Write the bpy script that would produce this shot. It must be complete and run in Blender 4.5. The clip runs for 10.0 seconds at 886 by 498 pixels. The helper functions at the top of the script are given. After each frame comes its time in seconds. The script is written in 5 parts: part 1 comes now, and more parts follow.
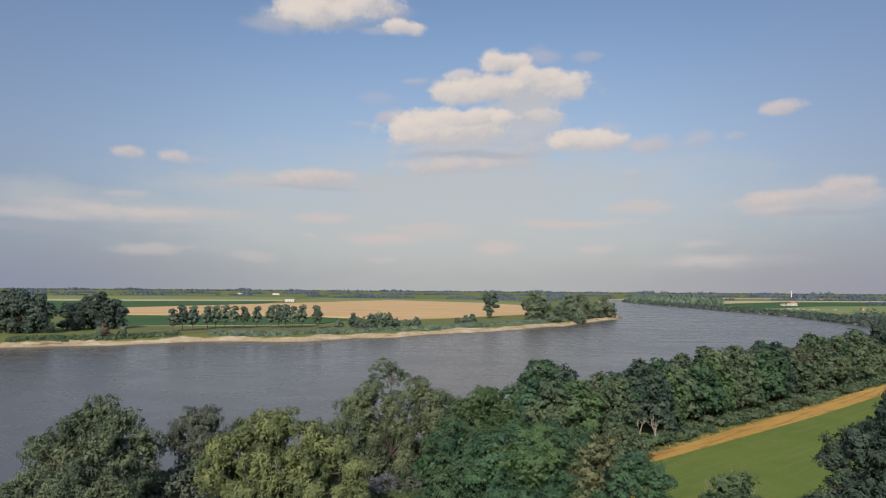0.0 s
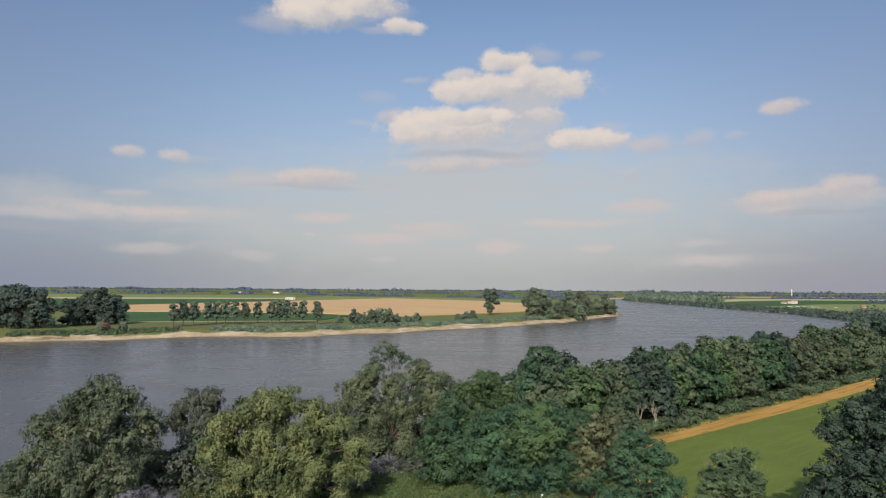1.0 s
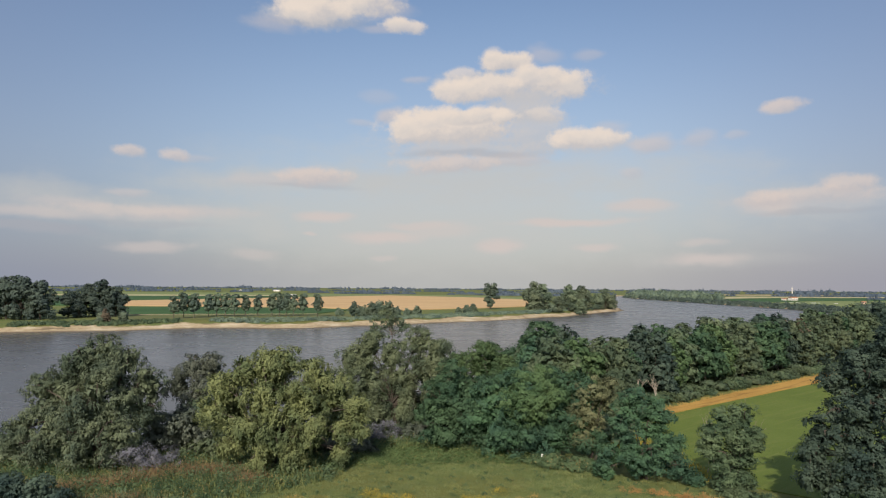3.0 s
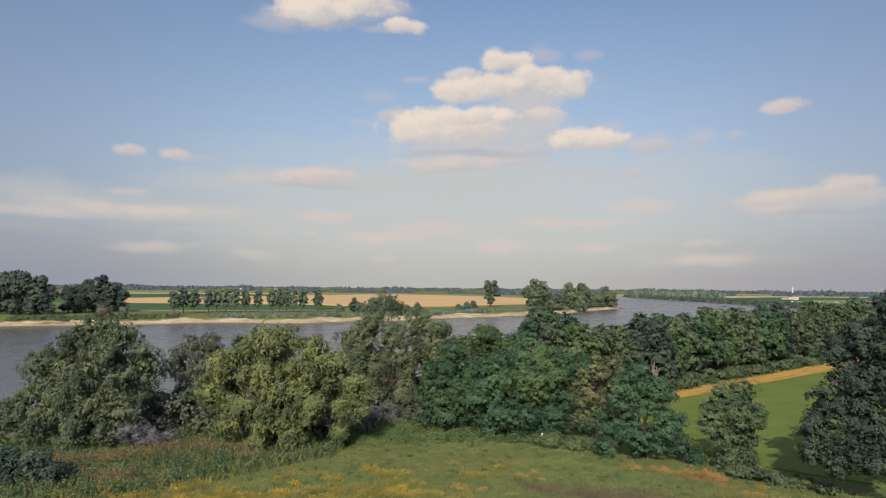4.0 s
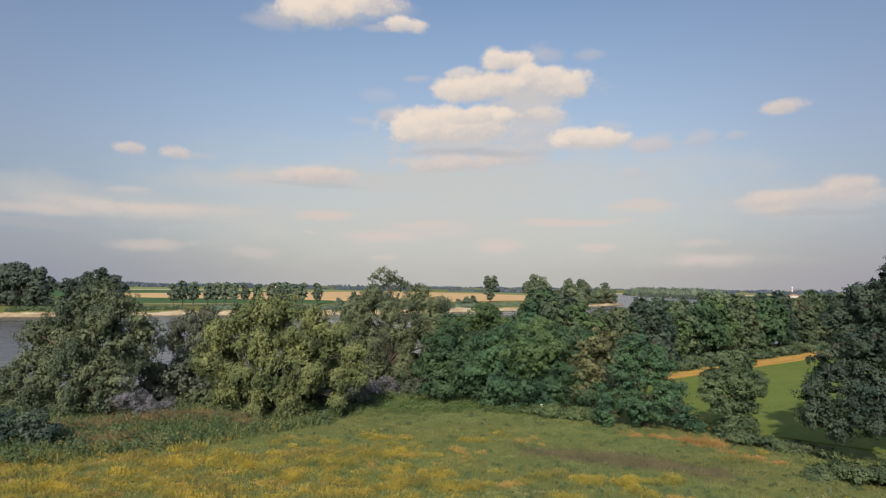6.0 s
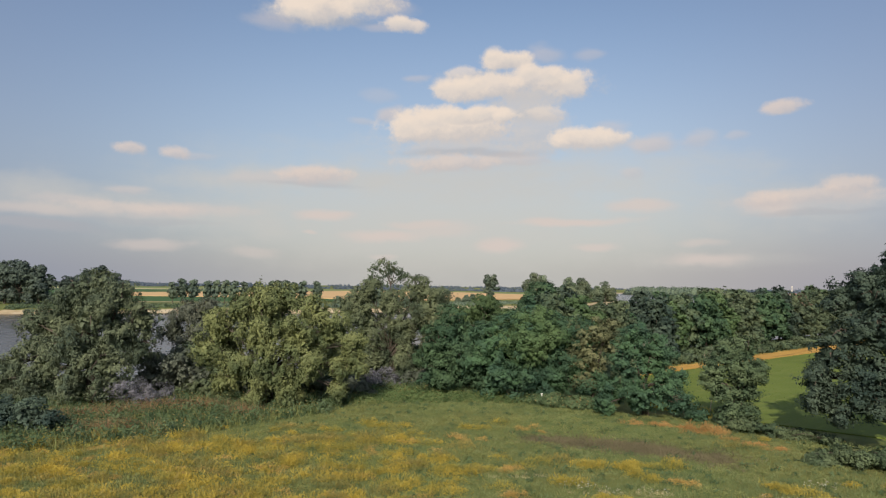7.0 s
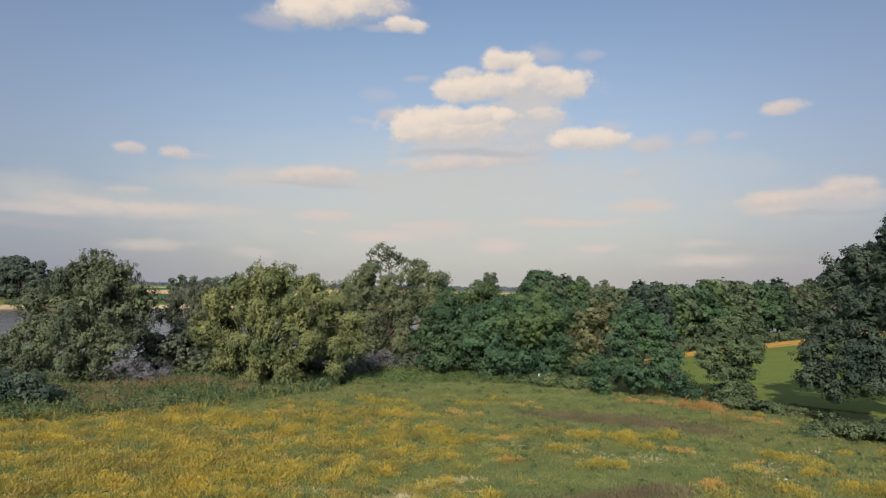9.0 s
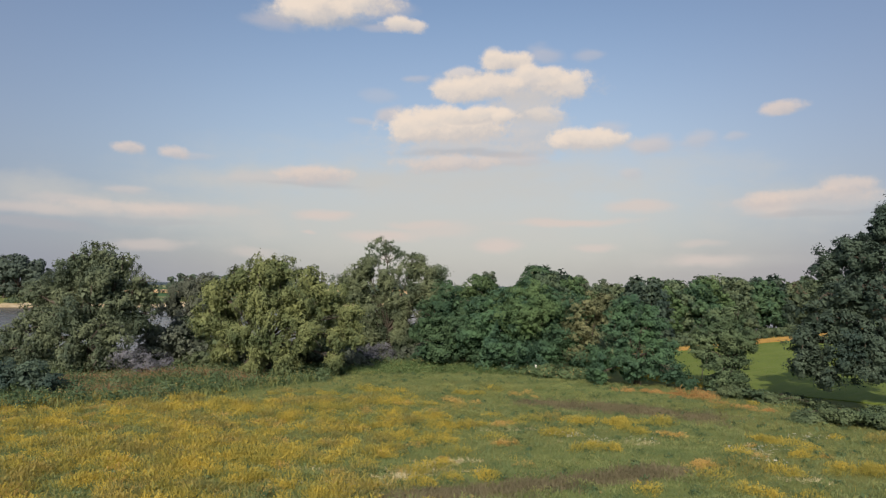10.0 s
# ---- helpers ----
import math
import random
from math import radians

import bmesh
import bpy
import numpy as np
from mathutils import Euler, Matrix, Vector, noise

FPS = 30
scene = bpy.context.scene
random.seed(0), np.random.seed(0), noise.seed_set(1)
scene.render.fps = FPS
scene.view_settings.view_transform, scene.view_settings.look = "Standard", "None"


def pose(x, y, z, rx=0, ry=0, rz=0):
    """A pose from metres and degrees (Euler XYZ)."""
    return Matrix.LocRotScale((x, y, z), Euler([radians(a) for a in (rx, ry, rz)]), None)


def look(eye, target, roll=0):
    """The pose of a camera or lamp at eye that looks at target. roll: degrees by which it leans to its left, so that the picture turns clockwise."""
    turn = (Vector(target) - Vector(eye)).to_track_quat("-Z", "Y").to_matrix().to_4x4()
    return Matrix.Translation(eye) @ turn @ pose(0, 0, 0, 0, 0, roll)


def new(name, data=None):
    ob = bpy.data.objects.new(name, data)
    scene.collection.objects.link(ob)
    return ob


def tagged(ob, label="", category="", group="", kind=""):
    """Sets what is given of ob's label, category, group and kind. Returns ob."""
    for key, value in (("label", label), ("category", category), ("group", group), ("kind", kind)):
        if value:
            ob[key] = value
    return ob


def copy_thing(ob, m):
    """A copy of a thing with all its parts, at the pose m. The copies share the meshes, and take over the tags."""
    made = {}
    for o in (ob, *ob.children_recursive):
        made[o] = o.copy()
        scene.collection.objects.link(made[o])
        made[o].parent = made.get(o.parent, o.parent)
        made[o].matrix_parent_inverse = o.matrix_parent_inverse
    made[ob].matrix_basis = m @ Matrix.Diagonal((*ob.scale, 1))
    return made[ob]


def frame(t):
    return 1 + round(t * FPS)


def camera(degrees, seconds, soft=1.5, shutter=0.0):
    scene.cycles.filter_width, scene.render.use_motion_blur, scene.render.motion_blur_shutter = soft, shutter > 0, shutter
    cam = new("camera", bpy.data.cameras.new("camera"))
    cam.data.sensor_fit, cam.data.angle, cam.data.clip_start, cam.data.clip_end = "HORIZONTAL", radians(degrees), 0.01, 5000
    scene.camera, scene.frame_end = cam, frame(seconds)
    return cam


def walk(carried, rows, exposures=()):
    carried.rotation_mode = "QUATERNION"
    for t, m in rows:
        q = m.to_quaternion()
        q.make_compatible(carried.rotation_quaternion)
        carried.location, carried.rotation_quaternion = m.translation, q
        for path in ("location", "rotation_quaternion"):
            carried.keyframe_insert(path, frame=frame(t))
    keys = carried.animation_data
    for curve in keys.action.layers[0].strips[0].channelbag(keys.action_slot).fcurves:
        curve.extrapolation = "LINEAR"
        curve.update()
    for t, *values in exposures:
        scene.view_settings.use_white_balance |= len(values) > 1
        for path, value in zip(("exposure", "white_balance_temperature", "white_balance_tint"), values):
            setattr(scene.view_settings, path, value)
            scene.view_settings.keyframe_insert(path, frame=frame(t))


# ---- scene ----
cam = camera(66.1, 10.0, soft=1.15)
PATH = [
    (0, (0.049, -0.722, 25.027), (-0.046, 1.272, 25.14), 0.4),
    (0.5, (-0.004, -0.766, 23.994), (-0.098, 1.228, 24.105), 0.4),
    (1, (-0.004, -0.818, 22.908), (-0.1, 1.177, 23.019), 0.4),
    (1.5, (-0.036, -0.726, 21.913), (-0.131, 1.268, 22.022), 0.5),
    (2, (-0.006, -0.722, 20.818), (-0.102, 1.272, 20.928), 0.5),
    (2.5, (0.031, -0.753, 19.877), (-0.066, 1.242, 19.986), 0.4),
    (4, (0.097, -0.075, 16.57), (-0.001, 1.92, 16.679), 0.5),
    (4.5, (0.112, 0.122, 15.537), (0.014, 2.117, 15.645), 0.6),
    (5, (0.115, 0.256, 14.569), (0.017, 2.251, 14.677), 0.6),
    (5.5, (0.146, 0.332, 14.052), (0.048, 2.327, 14.159), 0.7),
    (7, (0.117, 0.752, 12.434), (0.02, 2.747, 12.54), 0.7),
    (7.5, (0.125, 0.836, 11.915), (0.028, 2.831, 12.022), 0.7),
    (8, (0.151, 0.965, 11.356), (0.054, 2.959, 11.464), 0.7),
    (8.5, (0.225, 0.909, 10.9), (0.127, 2.904, 11.009), 0.7),
    (9, (0.369, 0.575, 10.417), (0.272, 2.57, 10.524), 0.8),
    (9.5, (0.484, 0.243, 9.971), (0.389, 2.238, 10.08), 0.7),
    (10, (0.54, -0.135, 9.602), (0.446, 1.859, 9.709), 0.8),
]
walk(cam, [(t, look(eye, target, roll)) for t, eye, target, roll in PATH], [(0, 0.04, 6190, 11), (2.5, 0.11, 6370, 11), (5, 0.17, 6570, 11), (10, 0.18, 6640, 11)])

# ---------------------------------------------------------------- light and sky
SUN_FROM = Vector((-0.13, -0.83, 0.54)).normalized()
sun_data = bpy.data.lights.new("sun", "SUN")
sun_data.energy, sun_data.angle, sun_data.color = 4.4, radians(0.6), (1.0, 0.90, 0.775)
sun = new("sun", sun_data)
sun.matrix_world = look((0, 0, 60), Vector((0, 0, 60)) - SUN_FROM)

# clouds: azimuth and height over the horizon, half width and half height, all in degrees, and how dense
VEILS = [(-2.1, 6.5, 19.6, 4.0, 0.55), (-0.7, 8.9, 8.0, 1.7, 0.5), (-18.2, 8.4, 5.0, 0.9, 0.5), (-8.8, 8.8, 3.8, 0.8, 0.5), (-34.0, 6.0, 5.5, 1.2, 0.4), (-27.2, 5.6, 7.1, 1.0, 0.45),
    (-32.9, 6.9, 5.3, 0.6, 0.25), (-19.7, 5.0, 4.9, 1.0, 0.3), (25.9, 6.5, 5.9, 1.2, 0.35), (11.9, 9.6, 8.5, 1.4, 0.25), (-3.0, 4.1, 14.0, 1.9, 0.3), (18.4, 2.2, 5.6, 0.5, 0.3)]
BASES = [(4.8, 12.8, 2.5, 2.1, 0.7), (4.3, 14.8, 2.6, 1.4, 0.75), (2.9, 16.4, 5.7, 1.3, 0.7), (-1.7, 12.3, 5.7, 1.3, 0.6), (-0.7, 11.4, 6.2, 0.6, 0.35), (9.7, 11.8, 3.5, 0.8, 0.5),
    (-13.8, 21.7, 4.3, 1.0, 0.6), (25.9, 6.5, 4.7, 0.7, 0.4)]
CUMULUS = [(-11.9, 23.4, 5.4, 1.6, 0.95), (-13.8, 22.1, 3.1, 1.1, 0.9), (-6.5, 21.1, 1.9, 0.6, 0.85), (2.5, 18.5, 2.0, 0.8, 0.95), (-1.1, 17.6, 1.3, 0.6, 0.65), (7.6, 16.5, 1.6, 1.0, 0.8),
    (5.2, 17.0, 2.7, 0.9, 0.8), (1.2, 16.4, 3.0, 1.0, 0.85), (-1.5, 16.1, 2.2, 0.8, 0.85), (5.8, 14.2, 1.5, 0.7, 0.5), (-2.2, 13.4, 5.1, 1.4, 0.95), (-5.3, 12.8, 2.1, 1.0, 0.9),
    (-0.5, 14.1, 3.1, 0.6, 0.8), (2.3, 13.9, 1.0, 0.6, 0.9), (9.4, 12.2, 3.0, 0.8, 0.85), (7.5, 12.0, 1.4, 0.6, 0.7)]
SMALL = [(-2.1, 10.2, 4.0, 0.7, 0.75), (-13.7, 9.0, 2.9, 0.7, 0.85), (-27.7, 10.2, 1.0, 0.4, 0.75), (-24.5, 10.2, 1.0, 0.4, 0.72), (24.2, 13.6, 1.3, 0.5, 0.8), (26.0, 6.9, 3.9, 0.6, 0.6),
    (28.0, 7.5, 1.7, 0.6, 0.7), (22.4, 6.8, 1.8, 0.5, 0.6), (-27.2, 5.6, 4.5, 0.5, 0.5)]
CUMULUS_TOPS = [(4.3, 17.6, 0.9, 0.6, 0.8), (6.2, 17.4, 1.0, 0.6, 0.8), (7.8, 16.9, 0.9, 0.7, 0.8), (-2.7, 16.5, 0.9, 0.5, 0.75), (-0.6, 16.7, 1.2, 0.6, 0.8), (1.6, 19.0, 1.0, 0.5, 0.8),
    (3.1, 18.8, 0.9, 0.5, 0.7), (-4.2, 13.8, 1.1, 0.7, 0.85), (-6.1, 13.3, 1.0, 0.7, 0.85), (-2.2, 14.4, 1.3, 0.6, 0.85), (0.3, 14.4, 1.2, 0.5, 0.85), (2.3, 14.1, 0.9, 0.5, 0.85),
    (8.3, 12.5, 1.0, 0.5, 0.75), (10.2, 12.5, 1.1, 0.5, 0.7), (-15.6, 22.0, 1.2, 0.7, 0.8), (-10.0, 22.8, 1.5, 0.8, 0.8), (-6.8, 21.4, 1.0, 0.4, 0.7)]
UNDERSIDES = [(-33.9, 4.0, 4.0, 0.4, 0.75), (-26.8, 4.7, 4.9, 0.3, 0.3), (26.2, 5.8, 4.2, 0.2, 0.35), (-0.7, 11.1, 5.2, 0.3, 0.4), (-12.8, 21.0, 3.8, 0.3, 0.4), (-13.5, 8.2, 3.3, 0.2, 0.3)]
WISPS = [(-17.1, 20.8, 2.0, 0.6, 0.4), (-8.6, 22.4, 2.3, 0.8, 0.5), (-8.3, 20.7, 1.3, 0.3, 0.4), (5.6, 18.9, 1.2, 0.7, 0.4), (9.2, 18.8, 1.2, 0.4, 0.32), (-5.3, 17.0, 1.1, 0.3, 0.35),
    (-8.3, 15.5, 1.2, 0.5, 0.2), (-9.8, 13.5, 0.9, 0.3, 0.3), (-7.4, 14.0, 1.1, 0.6, 0.65), (14.6, 11.5, 1.6, 0.6, 0.65), (18.0, 11.7, 1.2, 0.7, 0.45), (20.7, 11.8, 0.7, 0.3, 0.32),
    (11.3, 13.0, 1.2, 0.5, 0.35), (2.9, 10.7, 2.9, 0.5, 0.5), (-17.6, 8.5, 3.2, 0.5, 0.4), (12.5, 9.5, 0.9, 0.4, 0.4), (-23.1, 10.0, 1.3, 0.3, 0.3), (-28.0, 7.1, 1.4, 0.3, 0.45),
    (-31.8, 6.0, 2.6, 0.4, 0.4)]
WISPS_LOW = [(13.2, 6.6, 2.5, 0.5, 0.75), (7.8, 5.4, 4.1, 0.3, 0.83), (10.1, 3.3, 1.7, 0.3, 0.68), (-12.7, 5.8, 2.0, 0.4, 0.85), (-7.8, 4.0, 2.5, 0.5, 0.85), (-3.0, 4.7, 2.6, 0.6, 0.45),
    (2.0, 3.4, 1.6, 0.6, 0.85), (-5.2, 5.1, 2.3, 0.3, 0.52), (-13.6, 4.2, 0.6, 0.2, 0.60), (18.0, 3.5, 1.6, 0.3, 0.45), (18.4, 2.2, 2.5, 0.4, 0.68), (-7.7, 2.3, 1.0, 0.2, 0.45),
    (-26.1, 2.9, 2.4, 0.4, 0.52), (-18.1, 2.6, 1.8, 0.4, 0.38), (22.8, 6.5, 2.3, 0.7, 0.75), (-33.9, 5.1, 4.0, 0.4, 0.52), (-23.6, 5.8, 3.8, 0.5, 0.52)]

world = bpy.data.worlds.new("world")
scene.world = world
world.use_nodes = True
wt = world.node_tree
wt.nodes.clear()


class Nodes:
    """Short hand for building node trees."""

    def __init__(self, tree):
        self.tree = tree

    def put(self, kind):
        return self.tree.nodes.new(kind)

    def join(self, a, b):
        self.tree.links.new(a, b)

    def feed(self, socket, value):
        if isinstance(value, bpy.types.NodeSocket):
            self.tree.links.new(value, socket)
        else:
            socket.default_value = value

    def math(self, op, a, b=0.0, c=0.0, clamp=False):
        n = self.put("ShaderNodeMath")
        n.operation, n.use_clamp = op, clamp
        for i, v in enumerate((a, b, c)):
            self.feed(n.inputs[i], v)
        return n.outputs[0]

    def vec(self, op, a, b=(0, 0, 0), c=(0, 0, 0)):
        n = self.put("ShaderNodeVectorMath")
        n.operation = op
        self.feed(n.inputs[0], a)
        self.feed(n.inputs[1], b)
        if op == "MULTIPLY_ADD":
            self.feed(n.inputs[2], c)
        return n.outputs["Value"] if op in ("LENGTH", "DOT_PRODUCT") else n.outputs["Vector"]

    def noise(self, vector, scale, detail=4.0, rough=0.55, distortion=0.0):
        n = self.put("ShaderNodeTexNoise")
        self.feed(n.inputs["Vector"], vector)
        n.inputs["Scale"].default_value = scale
        n.inputs["Detail"].default_value = detail
        n.inputs["Roughness"].default_value = rough
        n.inputs["Distortion"].default_value = distortion
        return n

    def span(self, value, a, b, lo=0.0, hi=1.0, kind="SMOOTHSTEP"):
        n = self.put("ShaderNodeMapRange")
        n.interpolation_type, n.clamp = kind, True
        for i, v in enumerate((value, a, b, lo, hi)):
            self.feed(n.inputs[i], v)
        return n.outputs[0]

    def mix(self, fac, a, b, how="MIX"):
        n = self.put("ShaderNodeMix")
        n.data_type, n.blend_type = "RGBA", how
        self.feed(n.inputs["Factor"], fac)
        for key, v in (("A", a), ("B", b)):
            socket = [s for s in n.inputs if s.name == key and s.type == "RGBA"][0]
            self.feed(socket, v if isinstance(v, bpy.types.NodeSocket) else (*v[:3], 1.0))
        return [s for s in n.outputs if s.type == "RGBA"][0]


w = Nodes(wt)
sky = w.put("ShaderNodeTexSky")
sky.sky_type, sky.sun_disc = "NISHITA", False
sky.sun_elevation = math.asin(SUN_FROM.z)
sky.sun_rotation = math.atan2(SUN_FROM.x, SUN_FROM.y) % (2 * math.pi)
sky.altitude, sky.air_density, sky.dust_density, sky.ozone_density = 20, 1.0, 2.2, 1.3
way = w.put("ShaderNodeTexCoord").outputs["Generated"]
axes = w.put("ShaderNodeSeparateXYZ")
w.join(way, axes.inputs[0])
azimuth = w.math("MULTIPLY", w.math("ARCTAN2", axes.outputs[0], axes.outputs[1]), 57.2958)
height = w.math("MULTIPLY", w.math("ARCSINE", axes.outputs[2]), 57.2958)
flat = w.put("ShaderNodeCombineXYZ")
w.join(azimuth, flat.inputs[0])
w.join(height, flat.inputs[1])
stretched = w.vec("MULTIPLY", flat.outputs[0], (0.45, 1.0, 1.0))
warp = w.vec("SUBTRACT", w.noise(stretched, 0.42, 3.0, 0.5).outputs["Color"], (0.5, 0.5, 0.5))
place = w.vec("ADD", flat.outputs[0], w.vec("MULTIPLY", warp, (2.2, 1.1, 0.0)))
fine = w.noise(w.vec("MULTIPLY", flat.outputs[0], (0.8, 1.05, 1.0)), 0.75, 4.5, 0.52, 0.1).outputs["Fac"]
soft = w.noise(stretched, 0.55, 5.0, 0.52).outputs["Fac"]
crumbs = w.noise(flat.outputs[0], 2.6, 3.0, 0.55).outputs["Fac"]
billow = w.math("ADD", w.math("MULTIPLY", w.math("SUBTRACT", fine, 0.5), 2.1), w.math("MULTIPLY", w.math("SUBTRACT", crumbs, 0.5), 0.8))
streaks = w.math("ADD", w.math("MULTIPLY", w.math("SUBTRACT", soft, 0.5), 2.4), w.math("MULTIPLY", w.math("SUBTRACT", fine, 0.5), 0.8))


def clouds(under, shapes, edge, rag, weight, shade, light):
    """Lays cloud shapes over the sky, one after the other: ragged soft rims, lit tops and greyer bases."""
    for az, el, a, b, dense in shapes:
        q = w.vec("MULTIPLY_ADD", place, (1 / a, 1 / b, 0), (-az / a, -el / b, 0))
        d = w.math("MULTIPLY_ADD", rag, -weight, w.vec("LENGTH", q))
        cover = w.span(d, 1.0 + edge, 1.0 - edge, 0.0, dense)
        if light == shade:
            under = w.mix(cover, under, light)
        else:
            lit = w.span(w.math("MULTIPLY_ADD", rag, 0.7, w.vec("DOT_PRODUCT", q, (-0.25, 0.9, 0.0))), -0.9, 0.45)
            under = w.mix(cover, under, w.mix(lit, shade, light))
    return under


# unseen loose cumulus over the rest of the sky, away from the view, as blue fill light
far_noise = w.noise(w.vec("MULTIPLY", way, (2.2, 2.2, 5.0)), 1.6, 6.0, 0.6)
behind = w.span(w.math("ABSOLUTE", azimuth), 38.0, 60.0)
above = w.span(height, 26.0, 38.0)
other = w.math("MULTIPLY", w.span(far_noise.outputs["Fac"], 0.48, 0.62), w.math("MAXIMUM", behind, above))
# milky haze towards the horizon, bluer on the one side and pinker on the other
haze = w.math("POWER", w.span(height, 27.0, -1.0, kind="LINEAR"), 1.8)
SKY_STRENGTH = 0.112
base = w.vec("MULTIPLY", sky.outputs[0], (SKY_STRENGTH * 1.05, SKY_STRENGTH * 1.06, SKY_STRENGTH * 1.07))
haze_tone = w.mix(w.span(azimuth, -34.0, -4.0), (0.335, 0.342, 0.372), (0.468, 0.464, 0.446))
haze_tone = w.mix(w.span(azimuth, 2.0, 32.0), haze_tone, (0.418, 0.385, 0.378))
tone = w.mix(w.math("MULTIPLY", haze, 0.93), base, haze_tone)
# sky colour darkened away from the bright middle, in place of lens vignetting
from_glow = w.vec("LENGTH", w.vec("MULTIPLY_ADD", flat.outputs[0], (1.0, 1.2, 0), (3.0, -11.0, 0)))
tone = w.mix(w.span(from_glow, 12.0, 42.0, 0.0, 0.37), tone, (0.165, 0.212, 0.345))
tone = clouds(tone, VEILS, 0.75, streaks, 0.5, (0.505, 0.497, 0.470), (0.505, 0.497, 0.470))
tone = clouds(tone, BASES, 0.45, billow, 0.6, (0.485, 0.478, 0.480), (0.545, 0.520, 0.505))
tone = clouds(tone, WISPS, 0.60, streaks, 0.6, (0.485, 0.455, 0.460), (0.575, 0.510, 0.482))
tone = clouds(tone, WISPS_LOW, 0.65, streaks, 0.45, (0.59, 0.515, 0.475), (0.59, 0.515, 0.475))
tone = clouds(tone, UNDERSIDES, 0.60, streaks, 0.4, (0.36, 0.37, 0.40), (0.36, 0.37, 0.40))
tone = clouds(tone, CUMULUS, 0.30, billow, 0.5, (0.525, 0.495, 0.480), (0.735, 0.635, 0.545))
tone = clouds(tone, CUMULUS_TOPS, 0.50, billow, 0.4, (0.60, 0.555, 0.515), (0.740, 0.640, 0.550))
tone = clouds(tone, SMALL, 0.45, billow, 0.55, (0.495, 0.460, 0.455), (0.640, 0.545, 0.488))
# off-view clouds, bluer than the seen ones, added to lift the shadows
tone = w.mix(w.math("MULTIPLY", other, 0.60), tone, (0.64, 0.73, 0.90))
background = w.put("ShaderNodeBackground")
w.join(tone, background.inputs[0])
background.inputs[1].default_value = 1.0
w.join(background.outputs[0], w.put("ShaderNodeOutputWorld").inputs[0])

# ---------------------------------------------------------------- materials


def material(name):
    m = bpy.data.materials.new(name)
    m.use_nodes = True
    n = Nodes(m.node_tree)
    shader = [x for x in m.node_tree.nodes if x.type == "BSDF_PRINCIPLED"][0]
    return m, n, shader


def position(n):
    return n.put("ShaderNodeNewGeometry").outputs["Position"]


def foliage(name, dark, light, dry=None, dry_share=0.0, shine=0.28, rough=0.7, patch=0.35, vary=1.0, speck=0.14):
    """Leaves: colour per leaf, per clump and per tree, with light passing through."""
    m, n, shader = material(name)
    geo = n.put("ShaderNodeNewGeometry")
    one = geo.outputs["Random Per Island"]
    clump = n.noise(geo.outputs["Position"], patch, 3.0).outputs["Fac"]
    tree_random = n.put("ShaderNodeObjectInfo").outputs["Random"]
    f = n.math("ADD", n.math("MULTIPLY", one, speck), n.span(clump, 0.30, 0.70, 0.0, 1.0 - speck), clamp=True)
    colour = n.mix(f, dark, light)
    if dry:
        colour = n.mix(n.math("MULTIPLY", n.math("LESS_THAN", n.math("FRACT", n.math("MULTIPLY", one, 7.31)), dry_share), 0.8), colour, dry)
    hue = n.put("ShaderNodeHueSaturation")
    n.join(n.math("MULTIPLY_ADD", tree_random, 0.024 * vary, 0.5 - 0.012 * vary), hue.inputs["Hue"])
    n.join(n.math("MULTIPLY_ADD", tree_random, 0.28 * vary, 1.0 - 0.14 * vary), hue.inputs["Value"])
    n.join(colour, hue.inputs["Color"])
    colour = hue.outputs[0]
    n.join(colour, shader.inputs["Base Color"])
    shader.inputs["Roughness"].default_value = rough
    shader.inputs["Specular IOR Level"].default_value = 0.18
    glow = n.put("ShaderNodeBsdfTranslucent")
    n.join(n.mix(0.5, colour, light), glow.inputs[0])
    both = n.put("ShaderNodeMixShader")
    both.inputs[0].default_value = shine
    n.join(shader.outputs[0], both.inputs[1])
    n.join(glow.outputs[0], both.inputs[2])
    out = [x for x in m.node_tree.nodes if x.type == "OUTPUT_MATERIAL"][0]
    n.join(both.outputs[0], out.inputs[0])
    return m


def mottled(name, a, b, scale, fine_scale, rough=0.9, bump=0.3, stretch=(1, 1, 1), distance=0.05, c=None):
    """A matte surface with patches and grain."""
    m, n, shader = material(name)
    p = n.vec("MULTIPLY", position(n), stretch)
    big = n.noise(p, scale, 5.0, 0.6).outputs["Fac"]
    small = n.noise(p, fine_scale, 4.0, 0.6).outputs["Fac"]
    f = n.math("ADD", n.span(big, 0.3, 0.7, 0.0, 0.65), n.math("MULTIPLY", small, 0.45), clamp=True)
    colour = n.mix(f, a, b)
    if c:
        third = n.noise(p, scale * 0.37, 3.0).outputs["Fac"]
        colour = n.mix(n.span(third, 0.5, 0.68), colour, c)
    n.join(colour, shader.inputs["Base Color"])
    shader.inputs["Roughness"].default_value = rough
    shader.inputs["Specular IOR Level"].default_value = 0.2
    relief = n.put("ShaderNodeBump")
    relief.inputs["Strength"].default_value = bump
    relief.inputs["Distance"].default_value = distance
    n.join(small, relief.inputs["Height"])
    n.join(relief.outputs[0], shader.inputs["Normal"])
    return m


